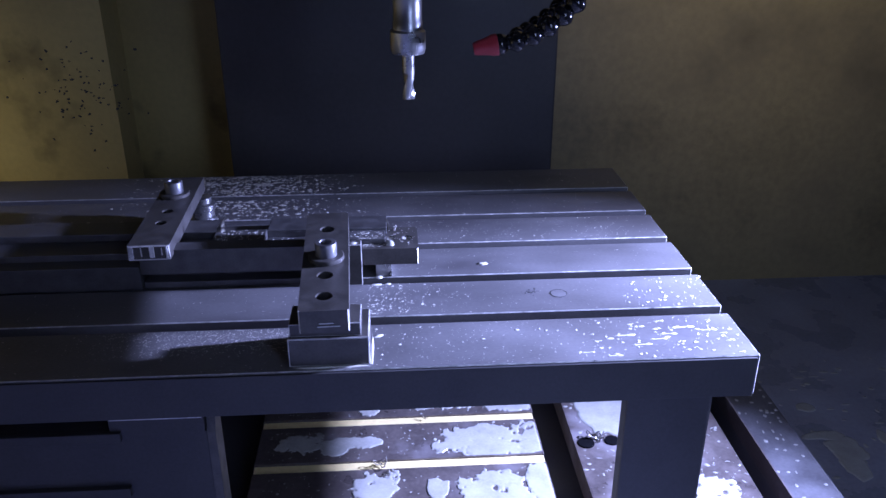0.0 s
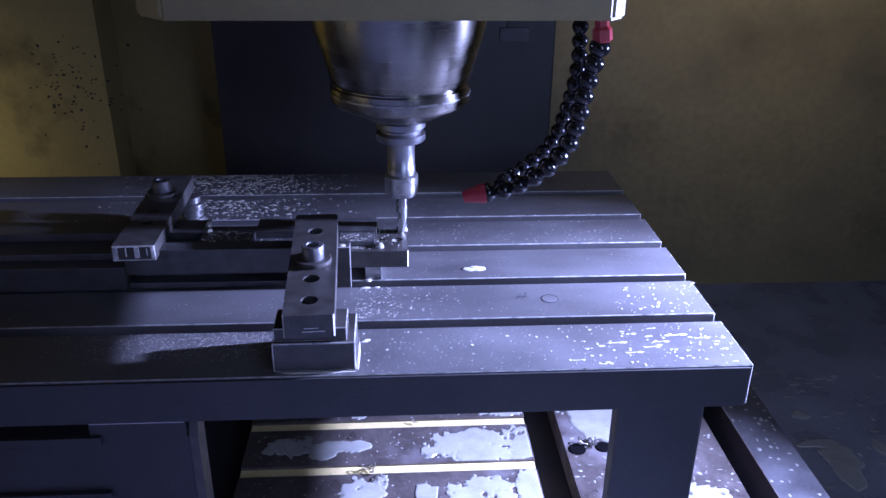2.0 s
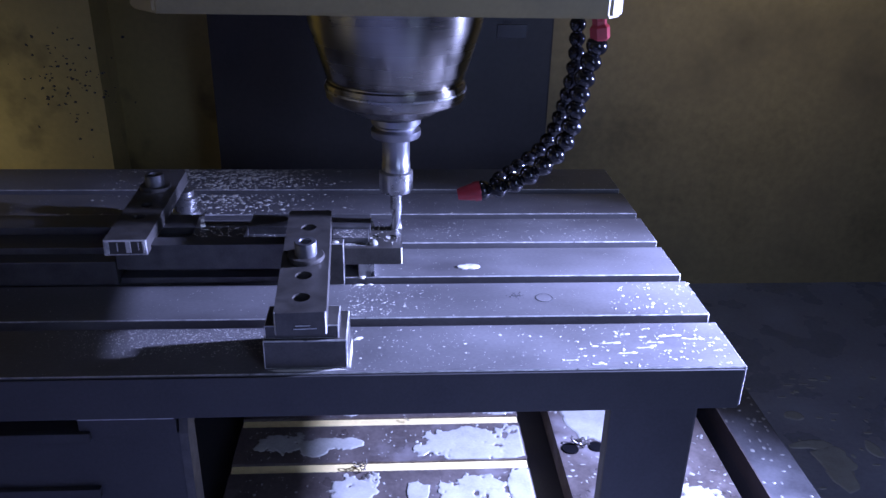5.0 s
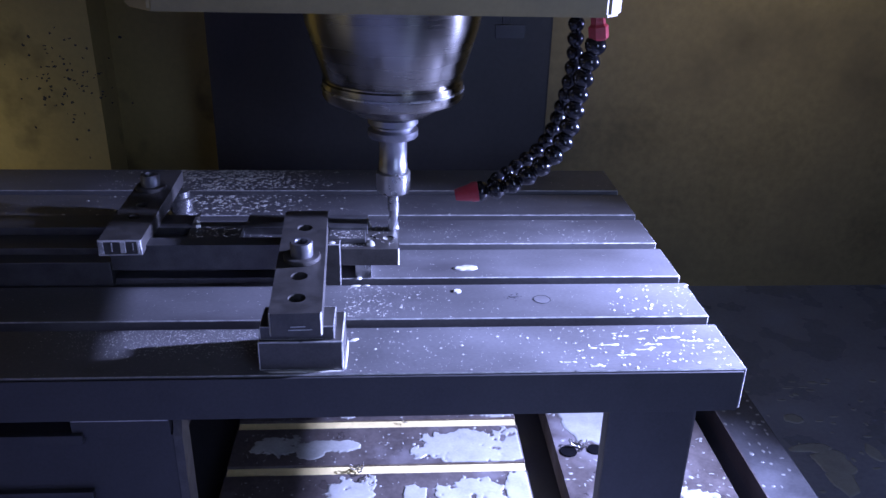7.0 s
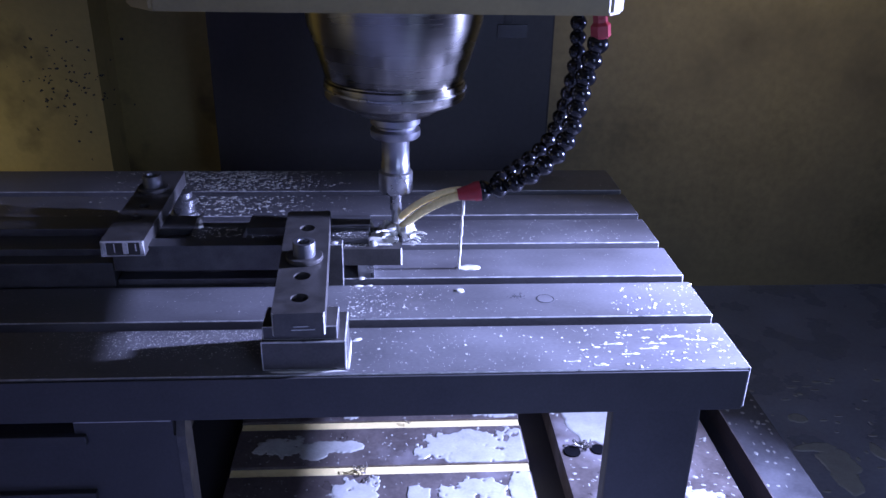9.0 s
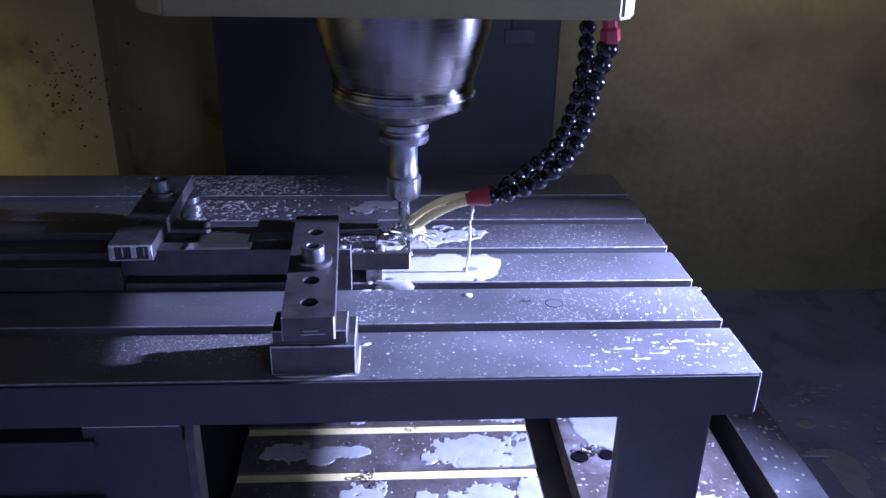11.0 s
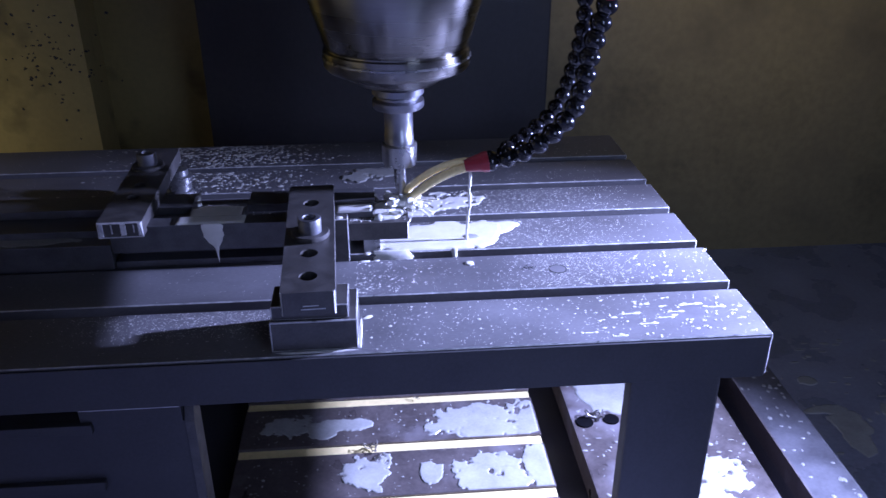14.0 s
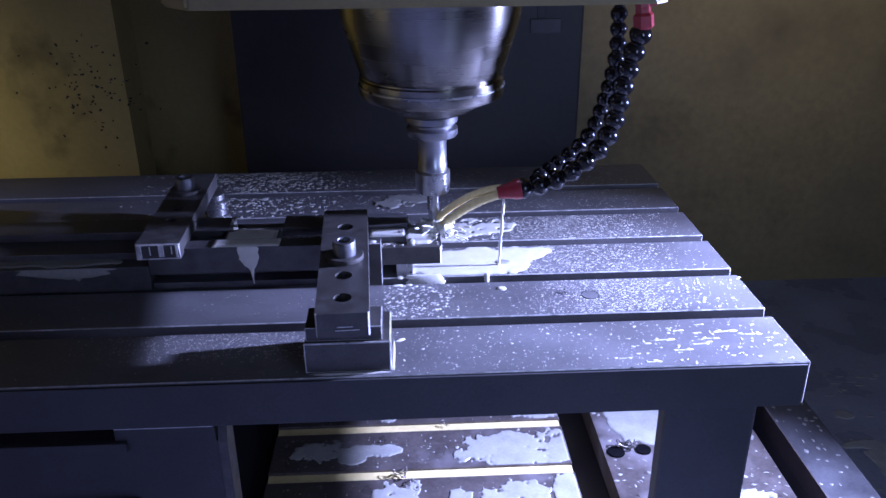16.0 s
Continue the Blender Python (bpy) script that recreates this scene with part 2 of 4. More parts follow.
def drops_mesh(name, drops, mat):
    """Flat beads of liquid: (x, y, rx, ry, turn, height)."""
    verts, faces = [], []
    rng = random.Random(len(drops))
    for x, y, rx, ry, turn, h in drops:
        n = 7 if max(rx, ry) < 0.0015 else 12
        base = len(verts)
        c, s = math.cos(turn), math.sin(turn)
        wob = [rng.uniform(0.8, 1.15) for _ in range(n)]
        for f, z in ((1.0, -0.0003), (0.75, h * 0.75)):
            for i in range(n):
                a = 2 * math.pi * i / n
                px, py = rx * f * wob[i] * math.cos(a), ry * f * wob[i] * math.sin(a)
                verts.append((x + px * c - py * s, y + px * s + py * c, z))
        verts.append((x, y, h))
        for i in range(n):
            j = (i + 1) % n
            faces.append((base + i, base + j, base + n + j, base + n + i))
            faces.append((base + n + i, base + n + j, base + 2 * n))
    me = bpy.data.meshes.new(name)
    me.from_pydata(verts, [], faces)
    me.materials.append(mat)
    for p in me.polygons:
        p.use_smooth = True
    return me

# ---------------------------------------------------------------- the enclosure
TOP, BED, PANZ = 0.900, 0.608, 0.50
LX, RX, BY, FY, CZ = -1.75, 1.05, 0.95, -1.45, 2.35
NEARS = (0.107, 0.206, 0.305, 0.404, 0.503)


def wall(name, b, mat, label):
    return solid(name, box(*b, bevel=0), mat, label, "wall", kind="structure")


wall("wall_north", (-0.05, RX, BY, BY + 0.05, PANZ - 0.1, CZ), GRIME, "grimy olive painted sheet metal back wall")
wall("wall_recess_panel", (-1.02, -0.69, BY + 0.13, BY + 0.18, PANZ - 0.1, CZ), CREAM, "yellowed cream painted recessed panel beside the column")
wall("wall_north_panel", (LX, -0.905, BY - 0.05, BY + 0.05, PANZ - 0.1, CZ), CREAM, "yellowed cream painted sheet metal panel with dark specks")
wall("wall_west", (LX - 0.05, LX, FY, BY, PANZ - 0.1, CZ), CREAM, "cream painted side wall of the enclosure")
wall("wall_east", (RX, RX + 0.05, FY, BY, PANZ - 0.1, CZ), PAN, "grey painted side wall of the enclosure")
wall("wall_south", (LX, RX, FY - 0.05, FY, PANZ - 0.1, CZ), PAN, "grey painted front sheet of the enclosure")
# Unseen sheets added to cut the doorway light off at both sides.
wall("wall_left_light_block", (LX, -0.04, -0.84, -0.80, PANZ - 0.1, CZ), PAN, "added grey sheet, out of view, that shades the doorway light on the left")
wall("wall_right_light_block", (0.52, RX, -0.84, -0.80, PANZ - 0.1, CZ), PAN, "added grey sheet, out of view, that shades the doorway light on the right")
solid("ceiling", box(LX, RX, FY, BY + 0.2, CZ, CZ + 0.05, 0), PAN, "grey painted enclosure roof", "ceiling", kind="structure")
solid("column_cover", box(-0.69, -0.05, BY - 0.08, BY + 0.17, PANZ, CZ, 0.004), DARK, "black way cover in front of the machine column", "column cover", kind="structure")
solid("floor", box(LX, RX, FY, BY + 0.2, PANZ - 0.05, PANZ, 0), PAN, "oily grey painted chip pan under the table", "floor", kind="structure")

# ---------------------------------------------------------------- lower machine table
lower_table = thing("lower_table", "stained cast iron machine table with coolant filled slots", "machine table")


def slotted(x0, x1, y0, y1, ztop, zbot, nears, neck=0.018, deep=0.018, wide=0.007, foot=0.013):
    prof = [(y0, zbot), (y0, ztop)]
    for n in nears:
        prof += [(n - neck, ztop), (n - neck, ztop - deep), (n - neck - wide, ztop - deep), (n - neck - wide, ztop - deep - foot),
                 (n + wide, ztop - deep - foot), (n + wide, ztop - deep), (n, ztop - deep), (n, ztop)]
    prof += [(y1, ztop), (y1, zbot)]
    return extrude_x(prof, x0, x1, 0.0011)


LOWN = (0.122, 0.222, 0.322, 0.422)
part("slotted_top", slotted(-0.575, -0.17, 0.02, 0.56, BED, BED - 0.08, LOWN), LOWER, lower_table)
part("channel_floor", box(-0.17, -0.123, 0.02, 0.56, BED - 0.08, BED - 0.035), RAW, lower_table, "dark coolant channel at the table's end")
part("end_rim", box(-0.123, 0.10, 0.02, 0.56, BED - 0.08, BED), LOWER, lower_table)
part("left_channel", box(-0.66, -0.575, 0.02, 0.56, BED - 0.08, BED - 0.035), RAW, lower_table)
part("left_rim", box(-1.3, -0.66, 0.02, 0.56, BED - 0.08, BED), LOWER, lower_table)
for n in LOWN:
    part("slot_coolant", box(-0.574, -0.171, n - 0.0178, n - 0.0002, BED - 0.03, BED - 0.0035, 0), CREAMY, lower_table, "cream coloured coolant standing in the slot")
saddle = thing("saddle", "dark cast iron saddle under the lower table", "machine saddle")
part("casting", box(-1.2, 0.08, 0.05, 0.53, PANZ, BED - 0.08), RAW, saddle)
ledge = thing("way_cover_ledge", "dull grey sheet metal way cover beside the table", "way cover")
part("sheet", box(0.14, 0.21, -0.25, 0.75, PANZ, BED - 0.005, 0.002), LEDGE, ledge)
part("lip", box(0.137, 0.1395, -0.25, 0.75, BED - 0.03, BED + 0.001, 0.0006), LOWER, ledge)

# No holes are cut here: black discs stand in for their shade.
for x, y, r in ((-0.106, 0.240, 0.012), (-0.068, 0.243, 0.011)):
    hole = part("rim_hole_disc", lathe([(0, 0.0016), (r * 0.97, 0.0016), (r, 0.0006), (r, 0)], 24), HOLE, lower_table, "flat black disc painting the shade of a hole in the rim")
    hole.location = (x, y, BED + 0.0002)
# ---------------------------------------------------------------- upper table
upper_table = thing("upper_table", "grey ground cast iron riser table with five slots", "machine table")
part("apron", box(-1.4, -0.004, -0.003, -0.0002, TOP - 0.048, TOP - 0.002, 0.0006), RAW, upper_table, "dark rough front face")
part("slotted_plate", slotted(-1.4, 0.0, 0.0, 0.598, TOP, TOP - 0.048, NEARS), CAST, upper_table)
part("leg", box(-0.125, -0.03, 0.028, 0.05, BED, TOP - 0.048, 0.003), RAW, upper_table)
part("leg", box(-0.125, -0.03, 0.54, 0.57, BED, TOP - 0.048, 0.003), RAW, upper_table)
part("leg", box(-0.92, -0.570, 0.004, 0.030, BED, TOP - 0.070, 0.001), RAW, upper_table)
part("leg_edge", extrude_x([(0.0035, BED), (0.0035, TOP - 0.072), (0.012, TOP - 0.0485), (0.03, TOP - 0.0485), (0.03, BED)], -0.5698, -0.561), BLOCK, upper_table, "lighter strip along the edge of the leg")
for z in (0.835, 0.765, 0.70):
    part("leg_rib", box(-0.90, -0.655, -0.003, 0.004, z - 0.011, z, 0.001), RAW, upper_table)
part("leg_cap", box(-0.666, -0.5715, 0.002, 0.028, TOP - 0.070, TOP - 0.0485, 0.0003), RAW, upper_table)
part("cap_edge", box(-0.665, -0.5725, 0.0008, 0.0018, TOP - 0.0515, TOP - 0.0495, 0.0003), WORN_GLINT, upper_table, "thin bright strip along the edge of the cap")
part("leg", box(-0.92, -0.585, 0.46, 0.57, BED, TOP - 0.048, 0.003), RAW, upper_table)


def plug(x, y):
    ob = thing("slot_plug", "round steel plug set flush in the table", "plug", pose(x, y, TOP), "plugs in the table")
    part("disc", lathe([(0, 0.0003), (0.009, 0.0003), (0.009, -0.002)], 28), CAST, ob)
    part("seam", lathe([(0.0092, -0.001), (0.0092, 0.0003), (0.0102, 0.0003), (0.0102, -0.001)], 28), RAW, ob)


plug(-0.181, 0.149)
scuff_rng = random.Random(9)
scuff = [(scuff_rng.gauss(-0.213, 0.005), scuff_rng.gauss(0.155, 0.004), scuff_rng.uniform(0.0006, 0.0022), scuff_rng.uniform(0.0005, 0.0012), scuff_rng.uniform(-1, 1), 0.0002) for _ in range(34)]
tagged(new("scuff_mark", drops_mesh("scuff_mark", scuff, RAW)), "rough dark scuff on the ground table", "wear mark", kind="stuff").location.z = TOP

# ---------------------------------------------------------------- clamps


def strap_clamp(m, cells, label, thick=0.024, width=0.049):
    ob = thing("strap_clamp", label, "clamp", m, "strap clamps")
    part("strap", holed_plate(width, cells, 0.0, thick), BLOCK, ob)
    return ob


def cap_screw(m, label):
    ob = thing("cap_screw", label, "bolt", m, "clamp bolts")
    part("washer", lathe([(0.007, 0), (0.0185, 0), (0.0192, 0.0008), (0.0192, 0.0042), (0.0184, 0.005), (0.007, 0.005)], 40), BLOCK, ob, smooth=True)
    head = lathe([(0, 0.010), (0.0065, 0.010), (0.0065, 0.0195), (0.0068, 0.020), (0.0108, 0.020), (0.0116, 0.019), (0.0116, 0.006), (0.0116, 0.005), (0, 0.005)], 32)
    part("screw_head", head, SCREW, ob, smooth=True)
    part("shank", lathe([(0, 0), (0.006, 0), (0.006, -0.03), (0, -0.03)], 16), BLACK_STEEL, ob)
    return ob


CELLS = [(-0.117, -0.062, -0.088, 0.0085), (-0.062, -0.022, -0.044, 0.0085), (-0.022, 0.03, 0.005, 0.0085), (0.03, 0.117, 0.070, 0.0085)]
strap_clamp(pose(-0.447, 0.1125, 0.9497, 1.8, 0, 2.4), CELLS, "worn steel strap clamp with four holes on a stack of blocks")
strap_clamp(pose(-0.6565, 0.288, 0.9475, 0, 0, 1.8), [(-0.117, -0.068, None, 0), (-0.068, -0.03, -0.048, 0.007), (-0.03, 0.015, -0.010, 0.007), (0.015, 0.117, 0.05, 0.0085)], "worn steel strap clamp with saw marks on its end", 0.018, 0.047)
for dx, w, z1 in ((-0.0195, 0.0022, 0.0), (-0.0085, 0.0006, 0.003), (0.0035, 0.0028, 0.001), (0.0145, 0.0006, 0.004), (0.020, 0.0012, 0.0)):
    part("saw_mark", box(dx - w, dx + w, -0.1176, -0.1168, 0.002 + z1, 0.0168 - 0.4 * z1, 0.0002), WORN_GLINT, bpy.data.objects["strap_clamp.001"], "bright saw mark")
for x, z, w in ((0.004, 0.006, 0.011), (0.002, 0.0095, 0.007)):
    part("scratch", box(x - w, x + w, -0.1176, -0.1168, z, z + 0.0008, 0), WORN_GLINT, bpy.data.objects["strap_clamp"], "bright scratch")
cap_screw(pose(-0.446, 0.106, 0.9734, 1.8, 0, 14), "steel cap screw and washer on the strap clamp")
cap_screw(pose(-0.660, 0.335, 0.9655, 0, 0, 12), "steel cap screw and washer on the rear strap clamp")

lower_block = solid("step_block", box(-0.481, -0.400, 0.008, 0.068, TOP, 0.9320, 0.0014), BLOCK, "scuffed rectangular steel block on the table's front strip", "steel block", "clamp blocks")
upper_block = solid("step_block", box(-0.479, -0.408, 0.012, 0.052, 0.932, 0.9465, 0.001), BLOCK, "flat steel packing block under the strap clamp", "steel block", "clamp blocks")
jack = thing("support_jack", "bright turned steel jack under the rear strap clamp", "support jack", pose(-0.640, 0.392, TOP))
part("body", lathe([(0, 0), (0.017, 0), (0.018, 0.002), (0.018, 0.012), (0.015, 0.014), (0.015, 0.022), (0.018, 0.024), (0.018, 0.032), (0.013, 0.034), (0.013, 0.0415), (0, 0.0415)], 32), BRIGHT, jack, smooth=True)

# ---------------------------------------------------------------- fixture and workpiece
rail = thing("fixture_rail", "dark grooved steel rail under the clamped workpiece", "fixture rail")
part("base_bar", box(-0.671, -0.4305, 0.193, 0.25, TOP, 0.908), BLACK_STEEL, rail)
part("web", box(-0.669, -0.4305, 0.212, 0.25, 0.908, 0.926), BLACK_STEEL, rail)
part("top_bar", box(-0.671, -0.4305, 0.188, 0.2105, 0.921, 0.952), BLACK_STEEL, rail)
part("end_plate", box(-0.430, -0.4118, 0.1862, 0.2, TOP, 0.953), BLOCK, rail)
solid("parallel_block", box(-0.396, -0.377, 0.2065, 0.25, TOP, 0.917, 0.0006), BRIGHT, "small bright steel parallel under the workpiece", "steel block")
work = thing("workpiece", "dark stepped steel bar with a drilled end block", "workpiece")
part("end_block", holed_plate(0.066, [(-0.042, -0.018, -0.0285, 0.0065), (-0.018, 0.004, -0.0075, 0.006), (0.004, 0.042, None, 0)], 0.0, 0.021), BLOCK, work).matrix_local = pose(-0.3855, 0.239, 0.917, 0, 0, 90)
part("base", box(-0.98, -0.428, 0.212, 0.29, 0.926, 0.938), BLACK_STEEL, work)
part("raised_bar", box(-0.53, -0.382, 0.250, 0.290, 0.938, 0.9475), BLACK_STEEL, work)
part("raised_bar", box(-0.98, -0.592, 0.250, 0.290, 0.938, 0.9475), BLACK_STEEL, work)
part("notch_ledge", box(-0.592, -0.53, 0.2105, 0.2495, 0.938, 0.9495), BLACK_STEEL, work)
part("step", box(-0.428, -0.384, 0.222, 0.2495, 0.938, 0.9445), BLACK_STEEL, work)
part("foot", box(-0.95, -0.7, 0.23, 0.28, TOP, 0.926), BLACK_STEEL, work)
solid("packing_bar", box(-0.90, -0.673, 0.19, 0.2295, TOP, 0.930, 0.001), BLACK_STEEL, "dark steel packing bar beside the workpiece", "steel block")

# ---------------------------------------------------------------- spindle head
SX, SY = -0.3505, 0.265
head = thing("spindle_head", "grey milling machine head with polished spindle nose and tool", "machine head")
ZH = 1.222
housing = bmesh.new()
prof = [(-0.60, 0.98), (-0.60, 0.13), (-0.57, 0.10), (-0.15, 0.10), (-0.135, 0.115), (-0.135, 0.60), (-0.16, 0.66), (-0.16, 0.84)]
a = [housing.verts.new((x, min(y, 0.84), ZH)) for x, y in prof]
b = [housing.verts.new((x, min(y, 0.84), ZH + 0.6)) for x, y in prof]
for i in range(len(a)):
    housing.faces.new((a[i], a[(i + 1) % len(a)], b[(i + 1) % len(a)], b[i]))
housing.faces.new(a)
housing.faces.new(b[::-1])
bmesh.ops.bevel(housing, geom=housing.edges[:], offset=0.003, segments=2, affect="EDGES")
part("housing", housing, HEADPAINT, head)
nose = part("spindle_nose", lathe([(0.101, ZH), (0.098, ZH - 0.03), (0.0795, ZH - 0.092), (0.0785, ZH - 0.093), (0.0785, ZH - 0.0945), (0.081, ZH - 0.096), (0.081, ZH - 0.113), (0.078, ZH - 0.117), (0.074, ZH - 0.1175), (0.055, ZH - 0.128), (0.045, ZH - 0.134), (0.0, ZH - 0.134)], 96), SPINDLE, head, smooth=True)
nose.location = (SX, SY, 0)
part("nose_ring", lathe([(0.080, ZH - 0.102), (0.0822, ZH - 0.103), (0.0822, ZH - 0.1045), (0.080, ZH - 0.1055)], 96), BRIGHT, nose, smooth=True)
holder = part("tool_holder", lathe([(0, 1.088), (0.026, 1.088), (0.026, 1.083), (0.0295, 1.082), (0.0295, 1.075), (0.025, 1.072), (0.025, 1.070), (0.0295, 1.067), (0.0295, 1.060), (0.028, 1.058), (0.0175, 1.056), (0.0165, 1.05), (0.0165, 1.026), (0.0172, 1.025), (0.0172, 1.014), (0, 1.014)], 64), HOLDER, head, "ground steel tool holder", smooth=True)
holder.location = (SX, SY, 0)
part("collet_nut", lathe([(0, 1.016), (0.0185, 1.016), (0.0205, 1.014), (0.0205, 0.994), (0.019, 0.989), (0.010, 0.987), (0, 0.987)], 48), BRIGHT, holder, "steel collet nut", smooth=True)
mill = bmesh.new()
segs, n = 24, 28
rings = []
for k in range(n + 1):
    z = 0.990 - 0.055 * k / n
    flute = 0 if z > 0.966 else 1
    tw = (0.966 - z) / 0.030 * 1.9
    ring = []
    for i in range(segs):
        an = 2 * math.pi * i / segs
        r = 0.0072 if not flute else 0.0072 - 0.0028 * max(0, math.sin(2 * (an + tw))) ** 0.7
        ring.append(mill.verts.new((r * math.cos(an), r * math.sin(an), z)))
    rings.append(ring)
for p, q in zip(rings, rings[1:]):
    for i in range(segs):
        mill.faces.new((p[i], p[(i + 1) % segs], q[(i + 1) % segs], q[i]))
mill.faces.new(rings[-1])
part("end_mill", mill, BRIGHT, holder, "fluted steel end mill", smooth=True)
plate = part("name_plate", box(-0.206, -0.163, 0.493, 0.4985, 1.132, 1.151, 0.001), PLATE, head, "worn grey plate on a dark bracket")
part("plate_bracket", box(-0.196, -0.184, 0.499, 0.503, 1.13, ZH, 0.001), DARK, head)


def bead(r, length):
    return lathe([(r * 0.55, 0), (r * 0.75, length * 0.06), (r, length * 0.3), (r, length * 0.5), (r * 0.82, length * 0.72), (r * 0.6, length * 0.86), (r * 0.6, length * 1.1)], 20)


def hose(points, name, label, radius=0.012, pitch=0.0195):
    """A jointed hose: beads strung along a smooth line."""
    line = []
    P = [Vector(points[0])] + [Vector(p) for p in points] + [Vector(points[-1])]
    for i in range(1, len(P) - 2):
        for k in range(20):
            t = k / 20
            p0, p1, p2, p3 = P[i - 1:i + 3]
            line.append(0.5 * ((2 * p1) + (p2 - p0) * t + (2 * p0 - 5 * p1 + 4 * p2 - p3) * t * t + (3 * p1 - p0 - 3 * p2 + p3) * t ** 3))
    line.append(P[-1])
    run = bmesh.new()
    core = part(name, lathe([(0.0045, 0), (0.0045, 0.004)], 12, run), HOSE, head, label)
    core.location = points[0]
    me = mesh_of("segment", bead(radius, pitch * 1.06), HOSE, True)
    d, last, spots = 0.0, line[0], [line[0]]
    for p in line[1:]:
        d += (p - last).length
        last = p
        if d >= pitch - 0.001:
            spots.append(p)
            d = 0
    for p, q in zip(spots, spots[1:]):
        ob = new("segment", me)
        ob.parent = core
        ob.matrix_local = Matrix.Translation(-Vector(points[0])) @ Matrix.Translation(p) @ (q - p).to_track_quat("Z", "Y").to_matrix().to_4x4()
    return core


HOSE_A = [(-0.129, 0.215, 1.184), (-0.134, 0.218, 1.165), (-0.139, 0.22, 1.144), (-0.144, 0.22, 1.124), (-0.150, 0.22, 1.085), (-0.156, 0.22, 1.066), (-0.166, 0.22, 1.049), (-0.180, 0.22, 1.036), (-0.199, 0.22, 1.022), (-0.222, 0.22, 1.011), (-0.245, 0.22, 1.006), (-0.262, 0.22, 1.004)]
HOSE_B = [(-0.145, 0.26, 1.215), (-0.144, 0.26, 1.179), (-0.143, 0.26, 1.154), (-0.147, 0.26, 1.121), (-0.151, 0.272, 1.090), (-0.158, 0.278, 1.062), (-0.172, 0.276, 1.040), (-0.195, 0.268, 1.024), (-0.221, 0.25, 1.012), (-0.238, 0.235, 1.009)]
hose(HOSE_A, "coolant_hose", "glossy black jointed coolant hose")
hose(HOSE_B, "coolant_hose", "glossy black jointed coolant hose", 0.0095, 0.0165)


def nozzle(p, q):
    ob = part("nozzle", lathe([(0.0085, -0.004), (0.012, -0.002), (0.012, 0.004), (0.0105, 0.007), (0.0078, 0.021), (0.0066, 0.025), (0.005, 0.025), (0.005, 0.012), (0, 0.012)], 24), RED, head, "red plastic nozzle", smooth=True)
    ob.matrix_local = Matrix.Translation(p) @ (q - p).to_track_quat("Z", "Y").to_matrix().to_4x4()
    return ob


nozzle(Vector((-0.254, 0.22, 1.0052)), Vector((-0.277, 0.22, 1.001)))
valve = part("valve", lathe([(0.009, 0), (0.011, 0.002), (0.011, 0.014), (0.008, 0.017), (0.008, 0.03), (0.011, 0.032), (0.011, 0.042), (0, 0.042)], 6), RED, head, "red plastic hose valve")
valve.matrix_local = pose(-0.1285, 0.215, 1.182, 0, -8, 0)
part("lever", box(-0.002, 0.014, -0.004, 0.004, 0.022, 0.040, 0.001), RED, valve)

# ---------------------------------------------------------------- work lamp
def tube(points, r, segs=10):
    bm = bmesh.new()
    P = [Vector(p) for p in points]
    rings = []
    for i, p in enumerate(P):
        d = (P[min(i + 1, len(P) - 1)] - P[max(i - 1, 0)]).normalized()
        m = d.to_track_quat("Z", "Y").to_matrix()
        rings.append([bm.verts.new(p + m @ Vector((r * math.cos(2 * math.pi * k / segs), r * math.sin(2 * math.pi * k / segs), 0))) for k in range(segs)])
    for a, b in zip(rings, rings[1:]):
        for k in range(segs):
            bm.faces.new((a[k], a[(k + 1) % segs], b[(k + 1) % segs], b[k]))
    bm.faces.new(rings[0])
    bm.faces.new(rings[-1][::-1])
    return bm


lamp = thing("work_lamp", "round machine work lamp on the side wall", "lamp", Matrix.Translation(LAMP) @ (AIM - LAMP).to_track_quat("Z", "Y").to_matrix().to_4x4())
lamp_inv = lamp.matrix_world.inverted()
part("gooseneck", tube([lamp_inv @ Vector(p) for p in ((RX + 0.01, 0.3, 1.5), (RX - 0.05, 0.3, 1.5), (RX - 0.12, 0.295, 1.48), (0.86, 0.28, 1.41), (0.79, 0.255, 1.33), (0.72, 0.23, 1.25), (0.668, 0.213, 1.212))], 0.008), RAW, lamp, smooth=True)
part("shade", lathe([(0.02, -0.06), (0.05, -0.05), (0.062, 0.0), (0.062, 0.012), (0.058, 0.012), (0.058, 0.0), (0.046, -0.046), (0, -0.05)], 40), PAN, lamp, smooth=True)


def added_lamp(label, eye, target, mount):
    """A small shaded fixture, added unseen, on a straight arm from its mounting point."""
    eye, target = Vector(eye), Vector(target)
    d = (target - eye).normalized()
    ob = thing("added_lamp", label, "lamp", Matrix.Translation(eye - d * 0.02) @ d.to_track_quat("Z", "Y").to_matrix().to_4x4())
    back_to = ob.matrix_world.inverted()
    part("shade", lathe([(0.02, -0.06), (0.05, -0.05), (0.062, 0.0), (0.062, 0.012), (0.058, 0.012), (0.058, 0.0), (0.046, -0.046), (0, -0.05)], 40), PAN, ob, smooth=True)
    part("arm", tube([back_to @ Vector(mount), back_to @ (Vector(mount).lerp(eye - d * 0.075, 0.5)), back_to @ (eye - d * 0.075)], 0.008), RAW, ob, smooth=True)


added_lamp("added warm fixture, out of view, on an arm under the enclosure roof", (0.15, 0.10, 2.25), (0.30, 0.95, 1.54), (0.15, 0.05, CZ + 0.005))
added_lamp("added warm fixture, out of view, on an arm beside the cream wall", (-1.6, 0.25, 1.35), (-1.50, 0.9, 0.85), (LX - 0.005, 0.2, 1.42))


